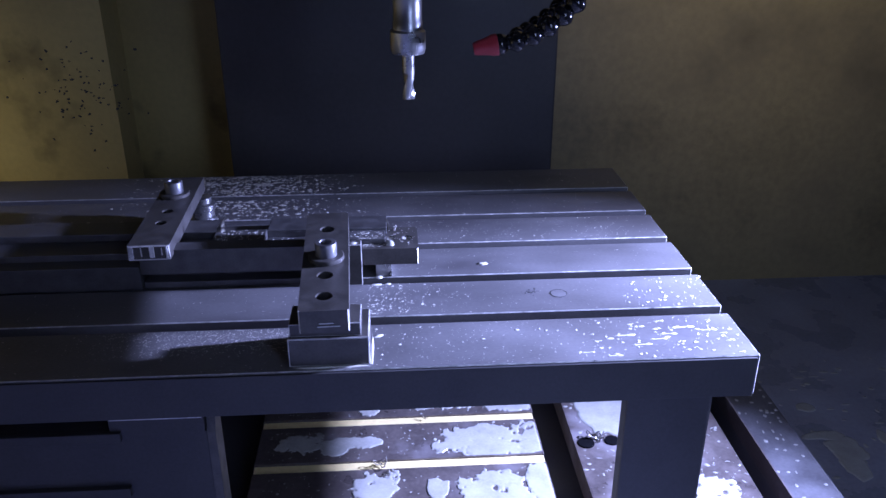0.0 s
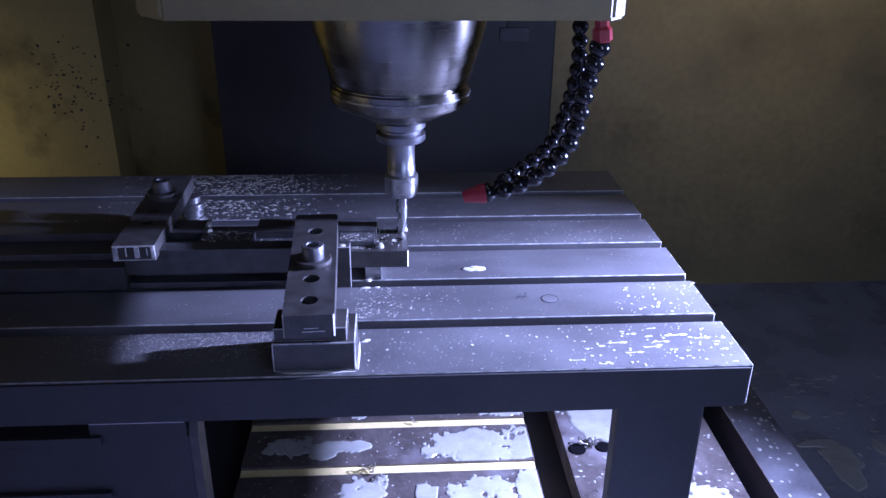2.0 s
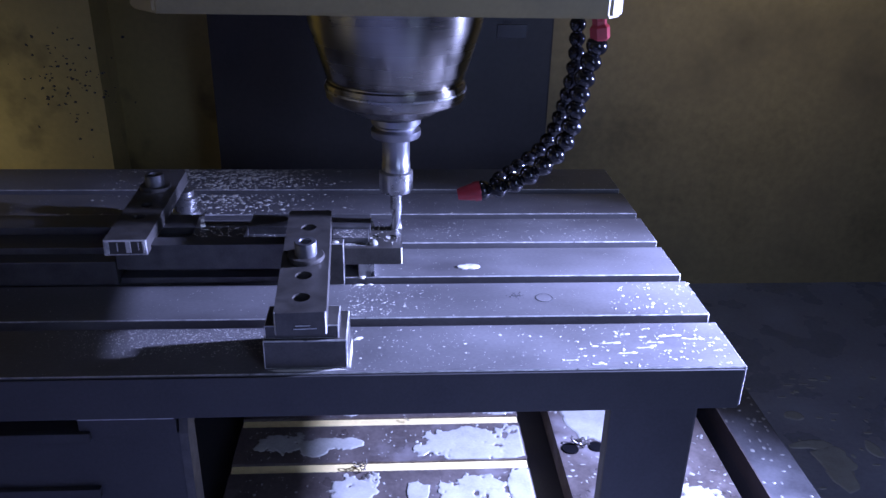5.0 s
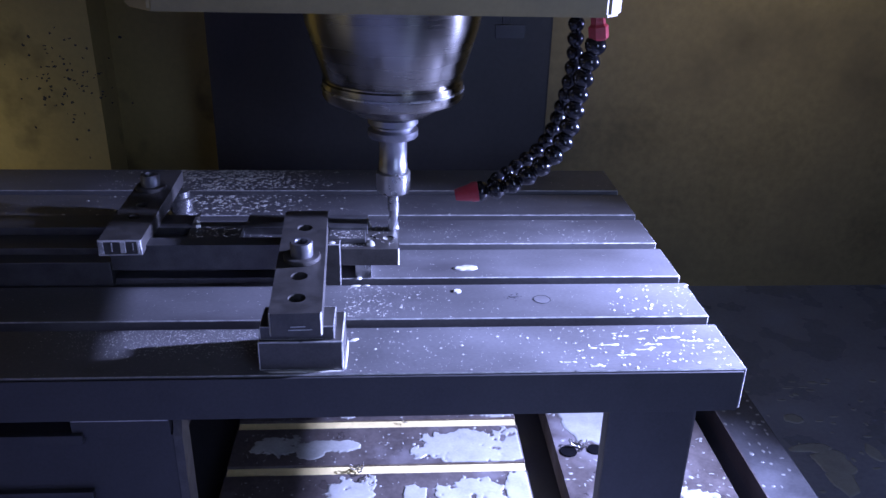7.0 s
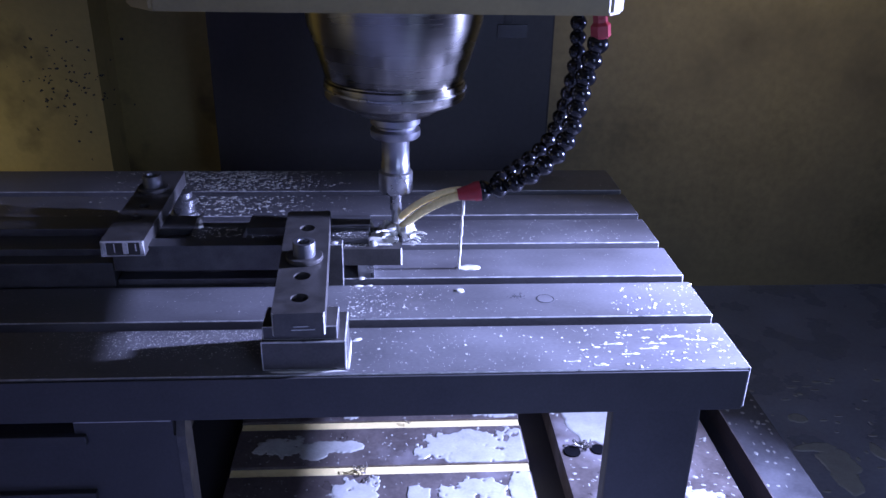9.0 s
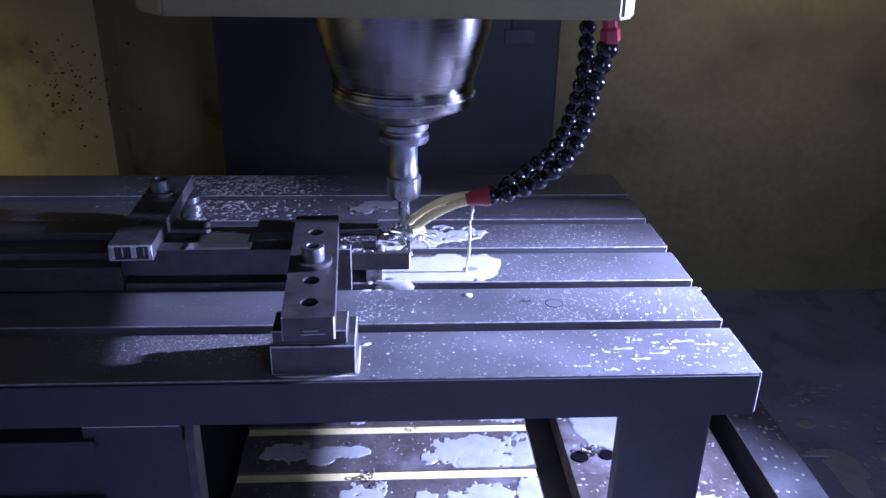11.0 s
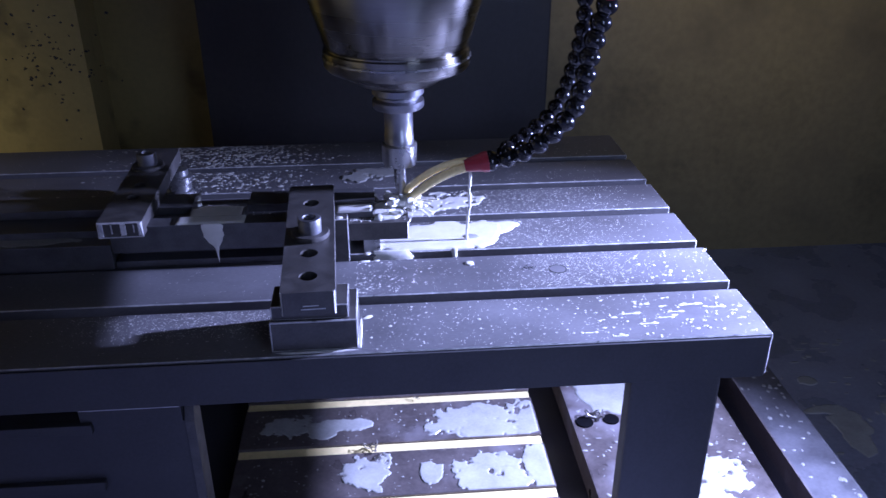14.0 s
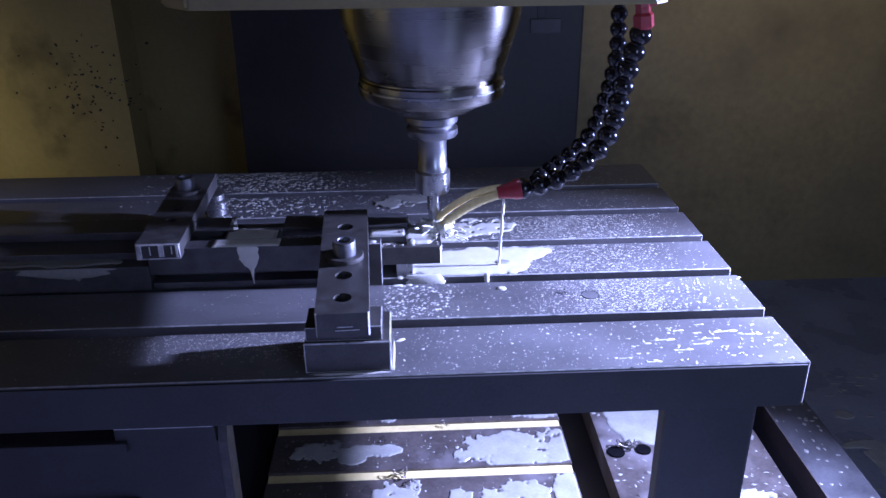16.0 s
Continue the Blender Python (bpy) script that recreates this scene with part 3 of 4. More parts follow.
# ---------------------------------------------------------------- spilled coolant at rest
rnd = random.Random(5)


def ok(y):
    return 0.002 < y < 0.596 and not any(n - 0.020 < y < n + 0.002 for n in NEARS)


def scatter(count, x0, x1, y0, y1, lo, hi, dense=None, stretch=1.0):
    out = []
    while len(out) < count:
        x, y = rnd.uniform(x0, x1), rnd.uniform(y0, y1)
        if not ok(y) or (dense and rnd.random() > dense(x, y)):
            continue
        r = lo + (hi - lo) * rnd.random() ** 3
        out.append((x, y, r * rnd.uniform(1, 1.5) * stretch, r, rnd.uniform(-0.5, 0.5), min(0.0004, r * 0.18)))
    return out


back = scatter(1500, -0.90, -0.42, 0.40, 0.596, 0.0006, 0.0026, lambda x, y: math.exp(-((x + 0.60) / 0.11) ** 2) * (0.3 + 0.7 * (y - 0.4) / 0.2), 1.1)
near = scatter(230, -0.405, -0.27, 0.11, 0.19, 0.0004, 0.0016, lambda x, y: math.exp(-(x + 0.40) / 0.05))
mid = scatter(320, -0.42, -0.05, 0.30, 0.41, 0.0004, 0.0014)
big = scatter(240, -0.80, -0.49, 0.42, 0.594, 0.0012, 0.0040, lambda x, y: math.exp(-((x + 0.60) / 0.08) ** 2) * (0.25 + 0.75 * (y - 0.42) / 0.18), 1.25)
mist = scatter(2600, -0.95, -0.004, 0.002, 0.594, 0.0003, 0.0009, lambda x, y: 0.35 + 0.65 * math.exp(-((x + 0.38) / 0.14) ** 2))
front = scatter(200, -0.40, 0.0, 0.0, 0.088, 0.0004, 0.0018)
edge = scatter(110, -0.11, 0.0, 0.108, 0.187, 0.0005, 0.0022)
lit = scatter(1500, -0.74, -0.48, 0.03, 0.088, 0.0003, 0.0010, lambda x, y: min(1, (x + 0.72) / 0.12) * min(1, (y - 0.028) / 0.03))
far = scatter(200, -0.50, -0.02, 0.40, 0.59, 0.0004, 0.0013)
tagged(new("coolant_drops", drops_mesh("coolant_drops", back + big + mist + near + mid + front + edge + lit + far, MILK)), "dried white coolant drops spattered over the table", "coolant", kind="stuff").location.z = TOP

streaks = []


def streak(x, y, half, turn):
    """One run of liquid: a fat head and a thin wavering tail."""
    head_r = max(0.0015, half * 0.17)
    streaks.append((x, y, half, max(0.0009, head_r * 0.45), turn, 0.0004))
    streaks.append((x + half * 0.55, y + turn * half * 0.5, half * 0.42, head_r, turn, 0.0005))
    if half > 0.008:
        streaks.append((x - half * 0.55, y - turn * half * 0.5 + 0.0004, half * 0.26, head_r * 0.7, turn, 0.00045))


for x, y, half in ((-0.129, 0.048, 0.0135), (-0.116, 0.028, 0.0125), (-0.095, 0.038, 0.0116), (-0.062, 0.061, 0.0154), (-0.036, 0.054, 0.0116), (-0.082, 0.048, 0.0116), (-0.176, 0.016, 0.0087),
                   (-0.150, 0.008, 0.0096), (-0.020, 0.031, 0.0060), (-0.061, 0.019, 0.0030), (-0.017, 0.007, 0.0040), (-0.164, 0.052, 0.0029), (-0.084, 0.076, 0.0067), (-0.022, 0.046, 0.0050)):
    streak(x, y, half, rnd.uniform(0.0, 0.12))
for _ in range(80):
    x, y = rnd.uniform(-0.17, -0.004) - 0.010 * rnd.random(), rnd.uniform(0.006, 0.085)
    r = 0.0006 + 0.0017 * rnd.random() ** 2.5
    streaks.append((x, y, r * rnd.uniform(1.0, 2.2), r * 0.85, rnd.uniform(-0.05, 0.12), 0.0003))
tagged(new("coolant_streaks", drops_mesh("coolant_streaks", streaks, MILK)), "white coolant streaks drying on the table's corner", "coolant", kind="stuff").location.z = TOP

pool("coolant_puddle", [(-0.262, 0.236, 0.0065, 0.0042)], TOP, 3, "small white coolant spot on the table")
dew = []
for count, x0, x1, y0, y1, z in ((70, -0.590, -0.532, 0.212, 0.248, 0.9495), (60, -0.426, -0.386, 0.224, 0.248, 0.9445), (60, -0.426, -0.384, 0.2125, 0.2215, 0.938), (26, -0.382, -0.346, 0.216, 0.268, 0.938), (60, -0.53, -0.47, 0.213, 0.248, 0.938)):
    one = [(rnd.uniform(x0, x1), rnd.uniform(y0, y1), 0.0005 + 0.0014 * rnd.random() ** 2, 0.0004 + 0.0008 * rnd.random() ** 2, rnd.uniform(-0.5, 0.5), 0.0004) for _ in range(count)]
    tagged(new("workpiece_drops", drops_mesh("workpiece_drops", one, MILK)), "white coolant drops on the workpiece's steps", "coolant", kind="stuff").location.z = z
for x, y, z, r, h in ((-0.378, 0.2185, 0.938, 0.0055, 0.006), (-0.421, 0.1915, 0.953, 0.004, 0.001), (-0.408, 0.2095, 0.917, 0.0022, 0.001), (-0.392, 0.2055, 0.9, 0.004, 0.0012)):
    bead_drop = solid("coolant_bead", lathe([(0, h), (r * 0.5, h * 0.88), (r * 0.85, h * 0.5), (r, 0), (r * 0.98, -0.0004), (0, -0.0004)], 20), MILK if h < 0.005 else THIN, "round bead of coolant standing on the steel", "coolant", "coolant beads", smooth=True)
    bead_drop.location = (x, y, z)


def burr(x, y, z, turn, size, seed):
    """A torn curl of metal left on an edge."""
    rng = random.Random(seed)
    bm = bmesh.new()
    rows = []
    for k in range(7):
        f = k / 6
        w = size * 0.28 * (1 - 0.75 * f)
        c = Vector((size * 0.35 * f * f, size * 0.1 * rng.uniform(-1, 1), size * f))
        rows.append([bm.verts.new(c + Vector((-w, 0, 0))), bm.verts.new(c + Vector((0, w * 0.6, 0))), bm.verts.new(c + Vector((w, 0, 0))), bm.verts.new(c + Vector((0, -w * 0.3, 0)))])
    for a, b in zip(rows, rows[1:]):
        for k in range(4):
            bm.faces.new((a[k], a[(k + 1) % 4], b[(k + 1) % 4], b[k]))
    bm.faces.new(rows[0])
    bm.faces.new(rows[-1][::-1])
    ob = solid("metal_burr", bm, CHIP, "bright torn burr on the workpiece's edge", "metal chip", "steel burrs")
    ob.matrix_world = pose(x, y, z, 0, 0, turn)


burr(-0.586, 0.246, 0.9493, 10, 0.020, 3)
burr(-0.379, 0.270, 0.9379, 150, 0.012, 5)
burr(-0.372, 0.262, 0.9379, 40, 0.007, 8)
# pools on the lower table
for k, (low, b) in enumerate((
        (0.223, [(-0.245, 0.256, 0.075, 0.038), (-0.19, 0.255, 0.03, 0.045)]),
        (0.223, [(-0.44, 0.262, 0.05, 0.014), (-0.462, 0.248, 0.02, 0.014)]),
        (0.323, [(-0.20, 0.352, 0.045, 0.030)]),
        (0.323, [(-0.31, 0.355, 0.05, 0.020)]),
        (0.323, [(-0.42, 0.342, 0.018, 0.016)]),
        (0.123, [(-0.25, 0.155, 0.05, 0.035)]),
        (0.123, [(-0.182, 0.16, 0.022, 0.05)]),
        (0.123, [(-0.405, 0.165, 0.030, 0.035)]),
        (0.123, [(-0.325, 0.16, 0.014, 0.022)]),
        (0.223, [(-0.515, 0.265, 0.035, 0.025)]))):
    pool("coolant_puddle", b, BED, 11 + k, "ragged white coolant pool on the lower table", THIN, res=0.0015, clip=(-0.574, -0.1715, low, low + 0.08), cap=0.28)
pool("coolant_puddle", [(-0.058, 0.315, 0.048, 0.055), (-0.05, 0.27, 0.02, 0.02)], BED, 31, "white coolant pool on the lower table's rim", THIN)
pool("coolant_puddle", [(0.045, 0.125, 0.030, 0.035), (0.02, 0.07, 0.03, 0.04)], BED, 33, "white coolant patch on the lower table's rim", THIN, cap=0.25)
# pools on the pan
pool("coolant_puddle", [(0.352, 0.335, 0.034, 0.032), (0.345, 0.295, 0.020, 0.040)], PANZ, 41, "thin grey coolant pool in the chip pan", THIN)
pool("coolant_puddle", [(0.334, 0.371, 0.034, 0.013)], PANZ, 42, "thin grey coolant pool in the chip pan", THIN)
pool("coolant_puddle", [(0.340, 0.45, 0.018, 0.014)], PANZ, 43, "thin grey coolant pool in the chip pan", THIN)
pool("coolant_puddle", [(0.433, 0.359, 0.012, 0.022)], PANZ, 44, "thin grey coolant pool in the chip pan", THIN)
tagged(new("pan_drops", drops_mesh("pan_drops", [(rnd.uniform(0.22, 0.55), rnd.uniform(0.15, 0.6), rnd.uniform(0.002, 0.012), rnd.uniform(0.002, 0.006), 0, 0.0006) for _ in range(70)], THIN)), "coolant spots in the chip pan", "coolant", kind="stuff").location.z = PANZ
tagged(new("ledge_drops", drops_mesh("ledge_drops", [(rnd.uniform(0.145, 0.205), rnd.uniform(0.0, 0.5), rnd.uniform(0.001, 0.004), rnd.uniform(0.001, 0.005), 0, 0.0006) for _ in range(80)], THIN)), "coolant spots on the way cover", "coolant", kind="stuff").location.z = BED - 0.005
tagged(new("rim_drops", drops_mesh("rim_drops", [(rnd.uniform(-0.12, 0.099), rnd.uniform(0.05, 0.45), 0.0008 + 0.004 * rnd.random() ** 2.5, 0.0008 + 0.003 * rnd.random() ** 2.5, rnd.uniform(-1, 1), 0.0004) for _ in range(420)] + [(rnd.uniform(-0.56, -0.18), rnd.choice((0.16, 0.26, 0.36)) + rnd.uniform(-0.035, 0.035), 0.0006 + 0.002 * rnd.random() ** 2, 0.0006 + 0.002 * rnd.random() ** 2, 0, 0.0004) for _ in range(420)], THIN)), "small coolant spots on the lower table", "coolant", kind="stuff").location.z = BED

# ---------------------------------------------------------------- chips and a cable on the lower table


def chip(x, y, z, turn, size, seed):
    rng = random.Random(seed)
    pts = []
    for i in range(22):
        a = i * 0.9
        pts.append((size * (0.3 * math.cos(a) + 0.06 * i - 0.6), size * (0.3 * math.sin(a) + rng.uniform(-0.05, 0.05)), size * (0.35 + 0.3 * math.sin(a * 0.7))))
    ob = solid("metal_chip", tube(pts, size * 0.07, 5), CHIP, "curled steel chip lying on the lower table", "metal chip", "steel chips")
    ob.matrix_world = pose(x, y, z, 0, 0, turn)


chip(-0.402, 0.212, BED, 20, 0.012, 1)
chip(-0.396, 0.205, BED, 100, 0.010, 2)
chip(-0.335, 0.314, BED, -30, 0.006, 3)
chip(-0.392, 0.190, BED, 60, 0.008, 4)
chip(-0.092, 0.252, BED, 15, 0.016, 5)
chip(-0.085, 0.247, BED, 130, 0.012, 6)
solid("thin_cable", tube([(-0.03 + 0.006 * i, 0.165 - 0.0016 * i * i * 0.6, BED + 0.0035) for i in range(8)], 0.0022, 8), HOSE, "thin black cable lying on the table's rim", "cable", smooth=True)

# ---------------------------------------------------------------- coolant that runs during the cut
NOZ, CUT = Vector((-0.277, 0.22, 1.001)), Vector((-0.345, 0.262, 0.945))
# wet rim left round the front block
tagged(new("coolant_film", drops_mesh("coolant_film", [(-0.44, 0.0055, 0.042, 0.0022, 0.01, 0.0012), (-0.3985, 0.036, 0.0018, 0.032, 0, 0.0012), (-0.392, 0.064, 0.006, 0.003, 0.5, 0.001), (-0.396, 0.185, 0.008, 0.0025, 0.1, 0.001), (-0.382, 0.186, 0.005, 0.002, 0.0, 0.001)], MILK)), "white coolant film along the foot of the block", "coolant", kind="stuff").location.z = TOP
jet = thing("coolant_jet", "cream coolant jet from the red nozzle to the cutter", "coolant")


def arc(a, b, sag, t):
    p = a.lerp(b, t)
    p.z += sag * 4 * t * (1 - t)
    return p


JETS = []
for a, b, sag, r in ((NOZ + Vector((0.002, 0, -0.002)), CUT + Vector((0.002, -0.010, 0.002)), 0.006, 0.0052), (NOZ + Vector((0.002, 0.004, 0.004)), CUT + Vector((0.001, 0.0, 0.011)), 0.008, 0.0046)):
    N = 9
    for k in range(N):
        p, q = arc(a, b, sag, k / N), arc(a, b, sag, (k + 1) / N)
        L = (q - p).length
        ob = part("stream_piece", lathe([(0, -0.0015), (r * 0.96, -0.0008), (r, L * 0.35), (r * 0.98, L * 0.7), (r * 0.96, L + 0.0008), (0, L + 0.0015)], 14), CREAMY, jet, smooth=True)
        m = Matrix.Translation(p) @ (q - p).to_track_quat("Z", "Y").to_matrix().to_4x4()
        JETS.append((ob, m, a, b, k, N))
drip = thing("coolant_drip", "thin white coolant drip falling from the nozzle", "coolant")
DRIPS = []
for k in range(10):
    z0, z1 = 0.994 - 0.0094 * k, 0.994 - 0.0094 * (k + 1)
    ob = part("drip_piece", lathe([(0, 0.001), (0.0016, 0), (0.0021 - 0.0004 * (k % 3), -0.005), (0.0016, -0.0094), (0, -0.0104)], 10), MILK, drip, smooth=True)
    DRIPS.append((ob, Vector((-0.2715 - 0.00028 * k + 0.0003 * math.sin(k * 2), 0.2195 + 0.0011 * k, z0))))
splash = thing("coolant_splash", "frothy white coolant splash round the cutter", "coolant")
SPLASH = []
for k in range(44):
    s = rnd.uniform(0.0015, 0.0058) if k < 26 else rnd.uniform(0.001, 0.0032)
    bm = bmesh.new()
    bmesh.ops.create_icosphere(bm, subdivisions=2, radius=s)
    for v in bm.verts:
        v.co *= 1 + 0.5 * noise.noise(v.co * 260 + Vector((k, 0, 0)))
    ob = part("splash_piece", bm, MILK, splash, smooth=True)
    an, rr = rnd.uniform(0, 6.28), rnd.uniform(0.003, 0.02) if k < 26 else rnd.uniform(0.012, 0.03)
    SPLASH.append((ob, Vector((-0.347 + rr * math.cos(an), 0.262 + rr * math.sin(an), 0.939 + rnd.uniform(0, 0.010) * (1 - rr / 0.025)))))

for k in range(20):
    s = rnd.uniform(0.004, 0.0085)
    bm = bmesh.new()
    bmesh.ops.create_icosphere(bm, subdivisions=3, radius=s)
    for v in bm.verts:
        v.co *= 1 + 0.35 * noise.noise(v.co * 190 + Vector((k, 7, 0)))
    ob = part("froth", bm, MILK, splash, smooth=True)
    an, rr = rnd.uniform(0, 6.28), rnd.uniform(0.004, 0.015)
    SPLASH.append((ob, Vector((-0.347 + rr * math.cos(an), 0.254 + rr * math.sin(an), 0.9395 + rnd.uniform(0, 0.010) * (1 - rr / 0.016)))))
for k in range(22):
    L = rnd.uniform(0.006, 0.020)
    ob = part("flung_streak", lathe([(0, -L / 2), (0.0007, -L * 0.3), (0.0012, L * 0.2), (0.0009, L * 0.42), (0, L / 2)], 8), MILK, splash, smooth=True)
    an = rnd.uniform(-2.6, -0.2)
    d = Vector((math.cos(an), math.sin(an), rnd.uniform(-0.5, 0.35))).normalized()
    ob.data.transform(d.to_track_quat("Z", "Y").to_matrix().to_4x4())
    SPLASH.append((ob, Vector((-0.343, 0.250, 0.944)) + d * rnd.uniform(0.012, 0.034)))

RISING = [
    (pool("coolant_puddle", [(-0.268, 0.232, 0.010, 0.006), (-0.256, 0.232, 0.008, 0.006)], 0, 3, "white coolant spot grown by falling drops"), TOP, 1.5, 2.1),
    (pool("coolant_puddle", [(-0.366, 0.243, 0.020, 0.028)], 0, 51, "white coolant flooding the workpiece's end", height=0.0022, clip=(-0.3855, -0.346, 0.208, 0.270)), 0.938, 8.7, 9.3),
    (pool("coolant_puddle", [(-0.262, 0.248, 0.034, 0.036), (-0.30, 0.248, 0.05, 0.045), (-0.345, 0.238, 0.038, 0.036)], 0, 52, "white coolant pool spreading over the table", height=0.002, clip=(-0.42, -0.1, 0.2078, 0.2855)), TOP, 9.2, 10.3),
    (pool("coolant_puddle", [(-0.245, 0.262, 0.03, 0.02), (-0.225, 0.27, 0.022, 0.010)], 0, 53, "white coolant pool spreading over the table", height=0.0018, clip=(-0.42, -0.1, 0.2078, 0.2855)), TOP, 12.9, 14.2),
    (pool("coolant_puddle", [(-0.30, 0.352, 0.045, 0.03), (-0.33, 0.335, 0.03, 0.03), (-0.265, 0.352, 0.03, 0.024)], 0, 54, "thin white coolant pool behind the workpiece", height=0.0012, clip=(-0.5, -0.1, 0.3065, 0.385), cap=0.22), TOP, 9.6, 11.0),
    (pool("coolant_puddle", [(-0.380, 0.462, 0.034, 0.020), (-0.40, 0.445, 0.03, 0.018)], 0, 55, "thin white coolant pool behind the workpiece", THIN, height=0.0012, clip=(-0.5, -0.3, 0.4062, 0.484), cap=0.22), TOP, 10.0, 11.3),
    (pool("coolant_puddle", [(-0.559, 0.2, 0.046, 0.020)], 0, 56, "white coolant collecting on the rail's ledge", height=0.002, clip=(-0.6, -0.525, 0.1888, 0.2095)), 0.952, 10.0, 11.3),
    (pool("coolant_puddle", [(-0.277, 0.170, 0.006, 0.006)], 0, 57, "white coolant spot on the table"), TOP, 4.4, 6.0),
]
RISING.append((pool("coolant_puddle", [(-0.81, 0.21, 0.07, 0.014), (-0.75, 0.208, 0.04, 0.012)], 0, 58, "thin coolant film on the dark packing bar", THIN), 0.930, 12.6, 14.6))
RISING.append((pool("coolant_puddle", [(-0.560, 0.222, 0.045, 0.022)], 0, 61, "white coolant film on the workpiece's notch", height=0.0012, clip=(-0.590, -0.532, 0.2115, 0.246)), 0.9495, 10.2, 11.3))
RISING.append((pool("coolant_puddle", [(-0.405, 0.236, 0.03, 0.02)], 0, 62, "white coolant film on the workpiece's step", height=0.0012, clip=(-0.427, -0.385, 0.2235, 0.248)), 0.9445, 12.6, 14.0))
RISING.append((pool("coolant_puddle", [(-0.275, 0.236, 0.022, 0.014)], 0, 59, "white coolant splash under the drip", height=0.0016, clip=(-0.42, -0.1, 0.2078, 0.2855)), TOP, 9.0, 9.12))
RISING.append((pool("coolant_puddle", [(-0.31, 0.262, 0.036, 0.010), (-0.335, 0.258, 0.02, 0.008)], 0, 60, "white coolant run off the workpiece", height=0.0016, clip=(-0.42, -0.1, 0.2078, 0.2855)), TOP, 8.98, 9.12))


def drape(label, w, h, d, seed, mat=None):
    """Liquid hanging over an edge: a flattened lump with a ragged hem."""
    bm = bmesh.new()
    bmesh.ops.create_icosphere(bm, subdivisions=4, radius=1)
    for v in bm.verts:
        hem = 1 + (0.55 * noise.noise(Vector((v.co.x * 2.5, seed, 0))) if v.co.z < 0 else 0)
        taper = 1 + 0.75 * min(0, v.co.z)
        if v.co.z > 0:
            taper = 1 / max(0.3, math.sqrt(max(0, 1 - v.co.z ** 2)))
        taper *= 1 + 0.3 * noise.noise(Vector((seed * 3, v.co.z * 3, v.co.x)))
        v.co = Vector((v.co.x * w * taper - 0.25 * w * min(0, v.co.z), v.co.y * d, v.co.z * h * hem))
    return solid("coolant_flow", bm, mat or MILK, label, "coolant", "spilled coolant", smooth=True)


DRAPES = [
    (drape("white coolant running over the slot's edge", 0.022, 0.0125, 0.0042, 3), (-0.362, 0.2045, 0.8915), 0.012, 9.6, 10.8),
    (drape("white coolant running over the slot's edge", 0.0032, 0.010, 0.0024, 5), (-0.291, 0.2048, 0.8935), 0.012, 11.8, 12.8),
    (drape("coolant running down the dark rail", 0.0022, 0.020, 0.0010, 7, MILK), (-0.5575, 0.188, 0.925), 0.042, 11.4, 12.4),
    (drape("grey coolant film on the front of the packing bar", 0.050, 0.007, 0.0012, 13, THIN), (-0.765, 0.1895, 0.9235), 0.013, 12.4, 14.6),
    (drape("coolant film on the front of the rail", 0.011, 0.016, 0.0012, 9, MILK), (-0.560, 0.188, 0.9370), 0.042, 10.6, 13.0),
]
fine = scatter(2400, -0.33, -0.005, 0.206, 0.40, 0.0004, 0.0013, lambda x, y: math.exp(-((x + 0.2) / 0.12) ** 2)) + scatter(1300, -0.33, -0.005, 0.107, 0.188, 0.0004, 0.0011, lambda x, y: math.exp(-((x + 0.16) / 0.07) ** 2)) + scatter(400, -0.42, -0.05, 0.404, 0.55, 0.0005, 0.0014) + scatter(300, -0.38, -0.1, 0.005, 0.088, 0.0004, 0.0012)
wet = [(rnd.uniform(-0.425, -0.347), rnd.uniform(0.210, 0.268), rnd.uniform(0.0008, 0.0035), rnd.uniform(0.0006, 0.0018), rnd.uniform(-0.4, 0.4), 0.0005) for _ in range(90)]
RISING.append((tagged(new("workpiece_spray", drops_mesh("workpiece_spray", wet, MILK)), "white coolant drops wetting the workpiece's end", "coolant", kind="stuff"), 0.938, 8.8, 9.6))
spray = tagged(new("coolant_spray", drops_mesh("coolant_spray", fine, MILK)), "fine white coolant spray settled over the table", "coolant", kind="stuff")
specks = []
for _ in range(90):
    x, z = rnd.gauss(-0.97, 0.05), rnd.gauss(0.97, 0.05)
    specks.append((x, z, rnd.uniform(0.001, 0.004), rnd.uniform(0.001, 0.0025), rnd.uniform(-1, 1), 0.0004))
wall_dirt = tagged(new("wall_dirt", drops_mesh("wall_dirt", specks, DARK)), "dark dirt specks stuck to the cream panel", "dirt", kind="stuff")
wall_dirt.matrix_world = pose(0, BY - 0.0505, 0, 90, 0, 0)
# A greyer film paints the shading of the dent below the drip.
ripple_shade = pool("coolant_puddle", [(-0.268, 0.237, 0.0105, 0.007)], 0, 63, "grey patch painting the ripple's shading where the drip strikes the pool", THIN, height=0.0008)
RISING.append((ripple_shade, TOP + 0.0018, 9.6, 10.4))
RISING.append((spray, TOP, 9.1, 11.2))
late = scatter(3000, -0.36, -0.02, 0.206, 0.40, 0.0004, 0.0014, lambda x, y: math.exp(-((x + 0.17) / 0.10) ** 2))
late += scatter(1300, -0.36, -0.02, 0.107, 0.188, 0.0004, 0.0013, lambda x, y: math.exp(-((x + 0.15) / 0.07) ** 2))
late += scatter(1100, -0.50, -0.03, 0.404, 0.58, 0.0005, 0.0015) + scatter(220, -0.41, -0.33, 0.11, 0.19, 0.0006, 0.0022)
heavy = tagged(new("heavy_spray", drops_mesh("heavy_spray", late, MILK)), "dense white coolant drops sprayed over the table", "coolant", kind="stuff")
RISING.append((heavy, TOP, 12.9, 15.0))

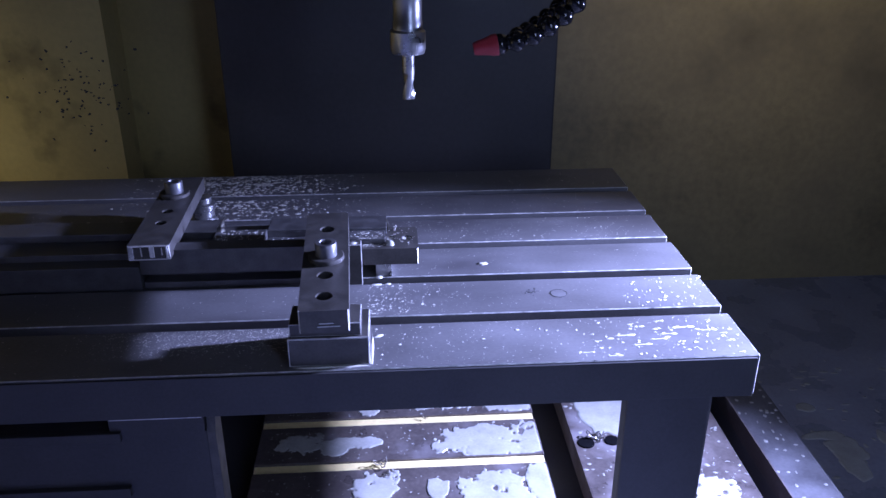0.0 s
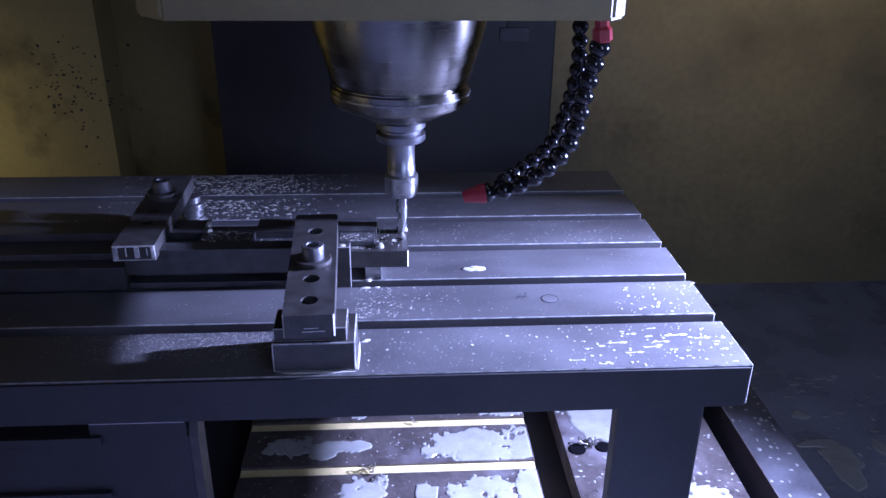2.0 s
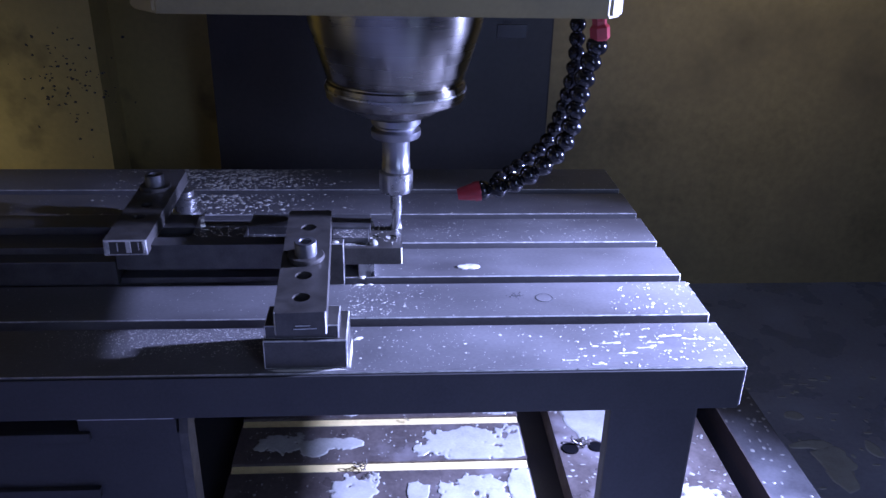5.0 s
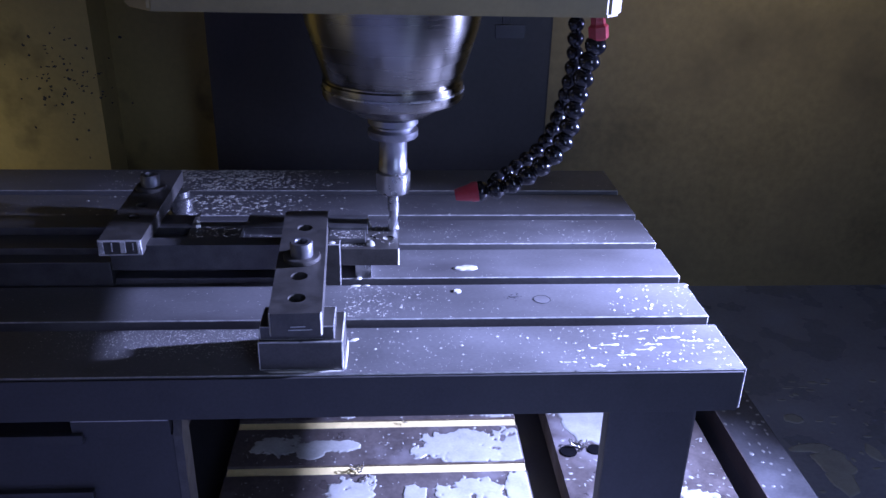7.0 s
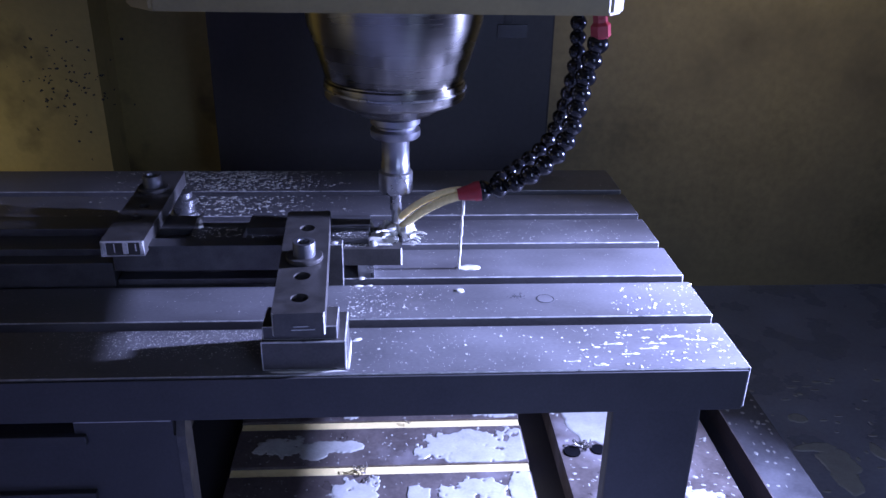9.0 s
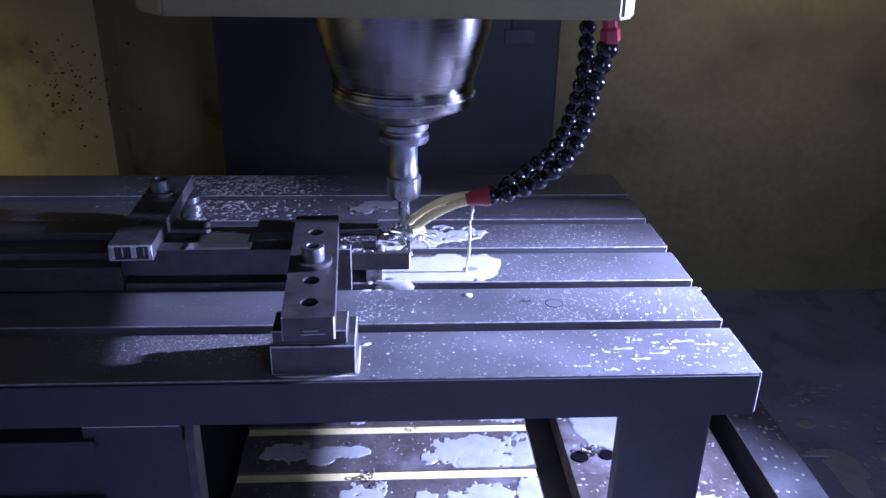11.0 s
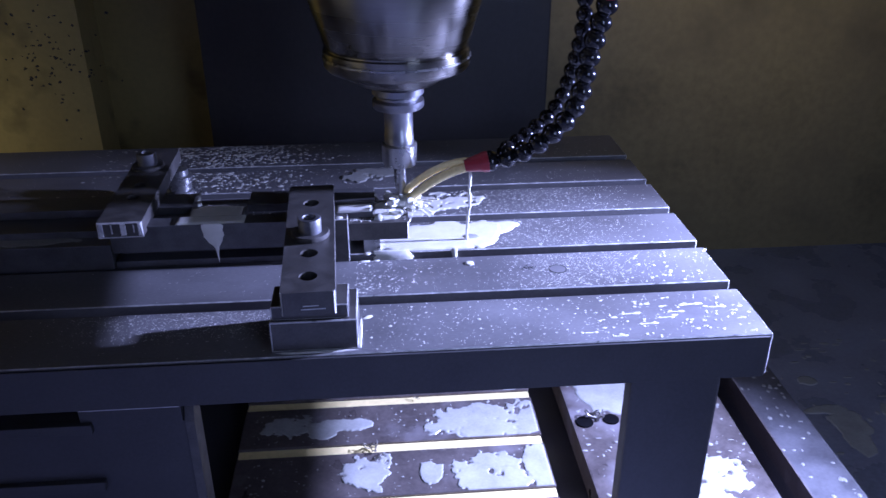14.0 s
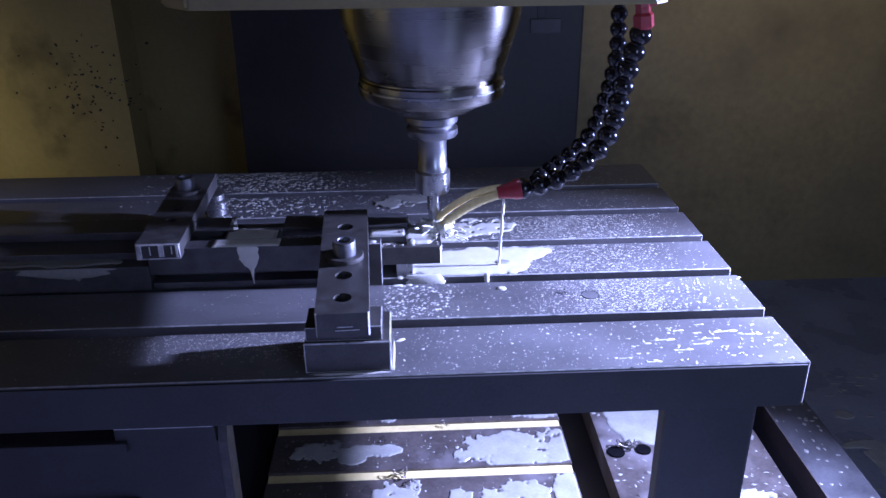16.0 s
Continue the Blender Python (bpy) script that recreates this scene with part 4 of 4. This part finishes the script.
HEAD_ROWS = [(0.0, 0.172), (0.5, 0.170), (0.9, 0.170), (1.0, 0.1585), (1.1, 0.126), (1.2, 0.100), (1.3, 0.0975), (1.4, 0.097), (1.5, 0.092), (1.6, 0.060), (1.7, 0.0215), (1.8, 0.004), (1.9, 0.0), (9.0, 0.0), (11.5, -0.001), (14.0, -0.002), (16.0, -0.004)]


FALLS = []
for t0, off in ((1.24, 0.099), (1.62, 0.05)):
    ob = solid("falling_drop", lathe([(0, 0.008), (0.001, 0.005), (0.0018, 0), (0.0016, -0.003), (0, -0.005)], 10), MILK, "drop of white coolant falling from the nozzle", "coolant", "falling drops", smooth=True)
    FALLS.append((ob, t0, off))


def motions():
    for ob, t0, off in FALLS:
        rows = [(t, pose(-0.266, 0.22, 1.003 + z)) for t, z in HEAD_ROWS if t < t0]
        rows += [(t0, pose(-0.268, 0.22, 1.003 + off)), (t0 + 0.08, pose(-0.274, 0.22, 0.975 + off)), (t0 + 0.18, pose(-0.275, 0.222, 0.93)), (t0 + 0.22, pose(-0.275, 0.222, 0.888)), (16.0, pose(-0.275, 0.222, 0.888))]
        walk(ob, rows)
    rows = [(t, pose(0, 0, z)) for t, z in HEAD_ROWS]
    walk(head, rows)
    walk(jet, rows)
    walk(drip, rows)
    for ob, m, a, b, k, n in JETS:
        inside = Matrix.Translation((-0.249, 0.22, 1.0055)) @ Vector((-1, 0, -0.1)).to_track_quat("Z", "Y").to_matrix().to_4x4()
        t0 = 8.64 + 0.012 * k
        walk(ob, [(0.0, inside), (t0, inside), (t0 + 0.12, m), (16.0, m)])
    for k, (ob, p) in enumerate(DRIPS):
        up = Vector((-0.268, 0.22, 1.004))
        t0 = 8.84 + 0.009 * k
        rows = [(0.0, Matrix.Translation(up)), (t0, Matrix.Translation(up)), (t0 + 0.09, Matrix.Translation(p))]
        for j in range(1, 15):
            rows.append((9.1 + 0.46 * j, Matrix.Translation(p + Vector((0.0009 * math.sin(j * 2.1 + k), 0, 0)))))
        rows.append((16.0, Matrix.Translation(p)))
        walk(ob, rows)
    for k, (ob, p) in enumerate(SPLASH):
        low = Vector((-0.408 + 0.0004 * (k % 44), 0.238, 0.9275))
        rows = [(0.0, pose(*low)), (8.72, pose(*low)), (8.85 + 0.006 * (k % 44), pose(*p))]
        rr = random.Random(k)
        for j in range(1, 24):
            rows.append((9.2 + 0.28 * j, pose(p.x + rr.uniform(-0.004, 0.004), p.y + rr.uniform(-0.004, 0.004), p.z + rr.uniform(0, 0.004), 0, 0, rr.uniform(-40, 40))))
        rows.append((16.0, pose(*p)))
        walk(ob, rows)
    for ob, p, back_by, t0, t1 in DRAPES:
        a, b = pose(p[0], p[1] + back_by, p[2] - 0.008), pose(*p)
        walk(ob, [(0.0, a), (t0, a), (t1, b), (16.0, b)])
    for ob, z, t0, t1 in RISING:
        walk(ob, [(0.0, pose(0, 0, z - 0.004)), (t0, pose(0, 0, z - 0.004)), (t1, pose(0, 0, z)), (16.0, pose(0, 0, z))])


motions()
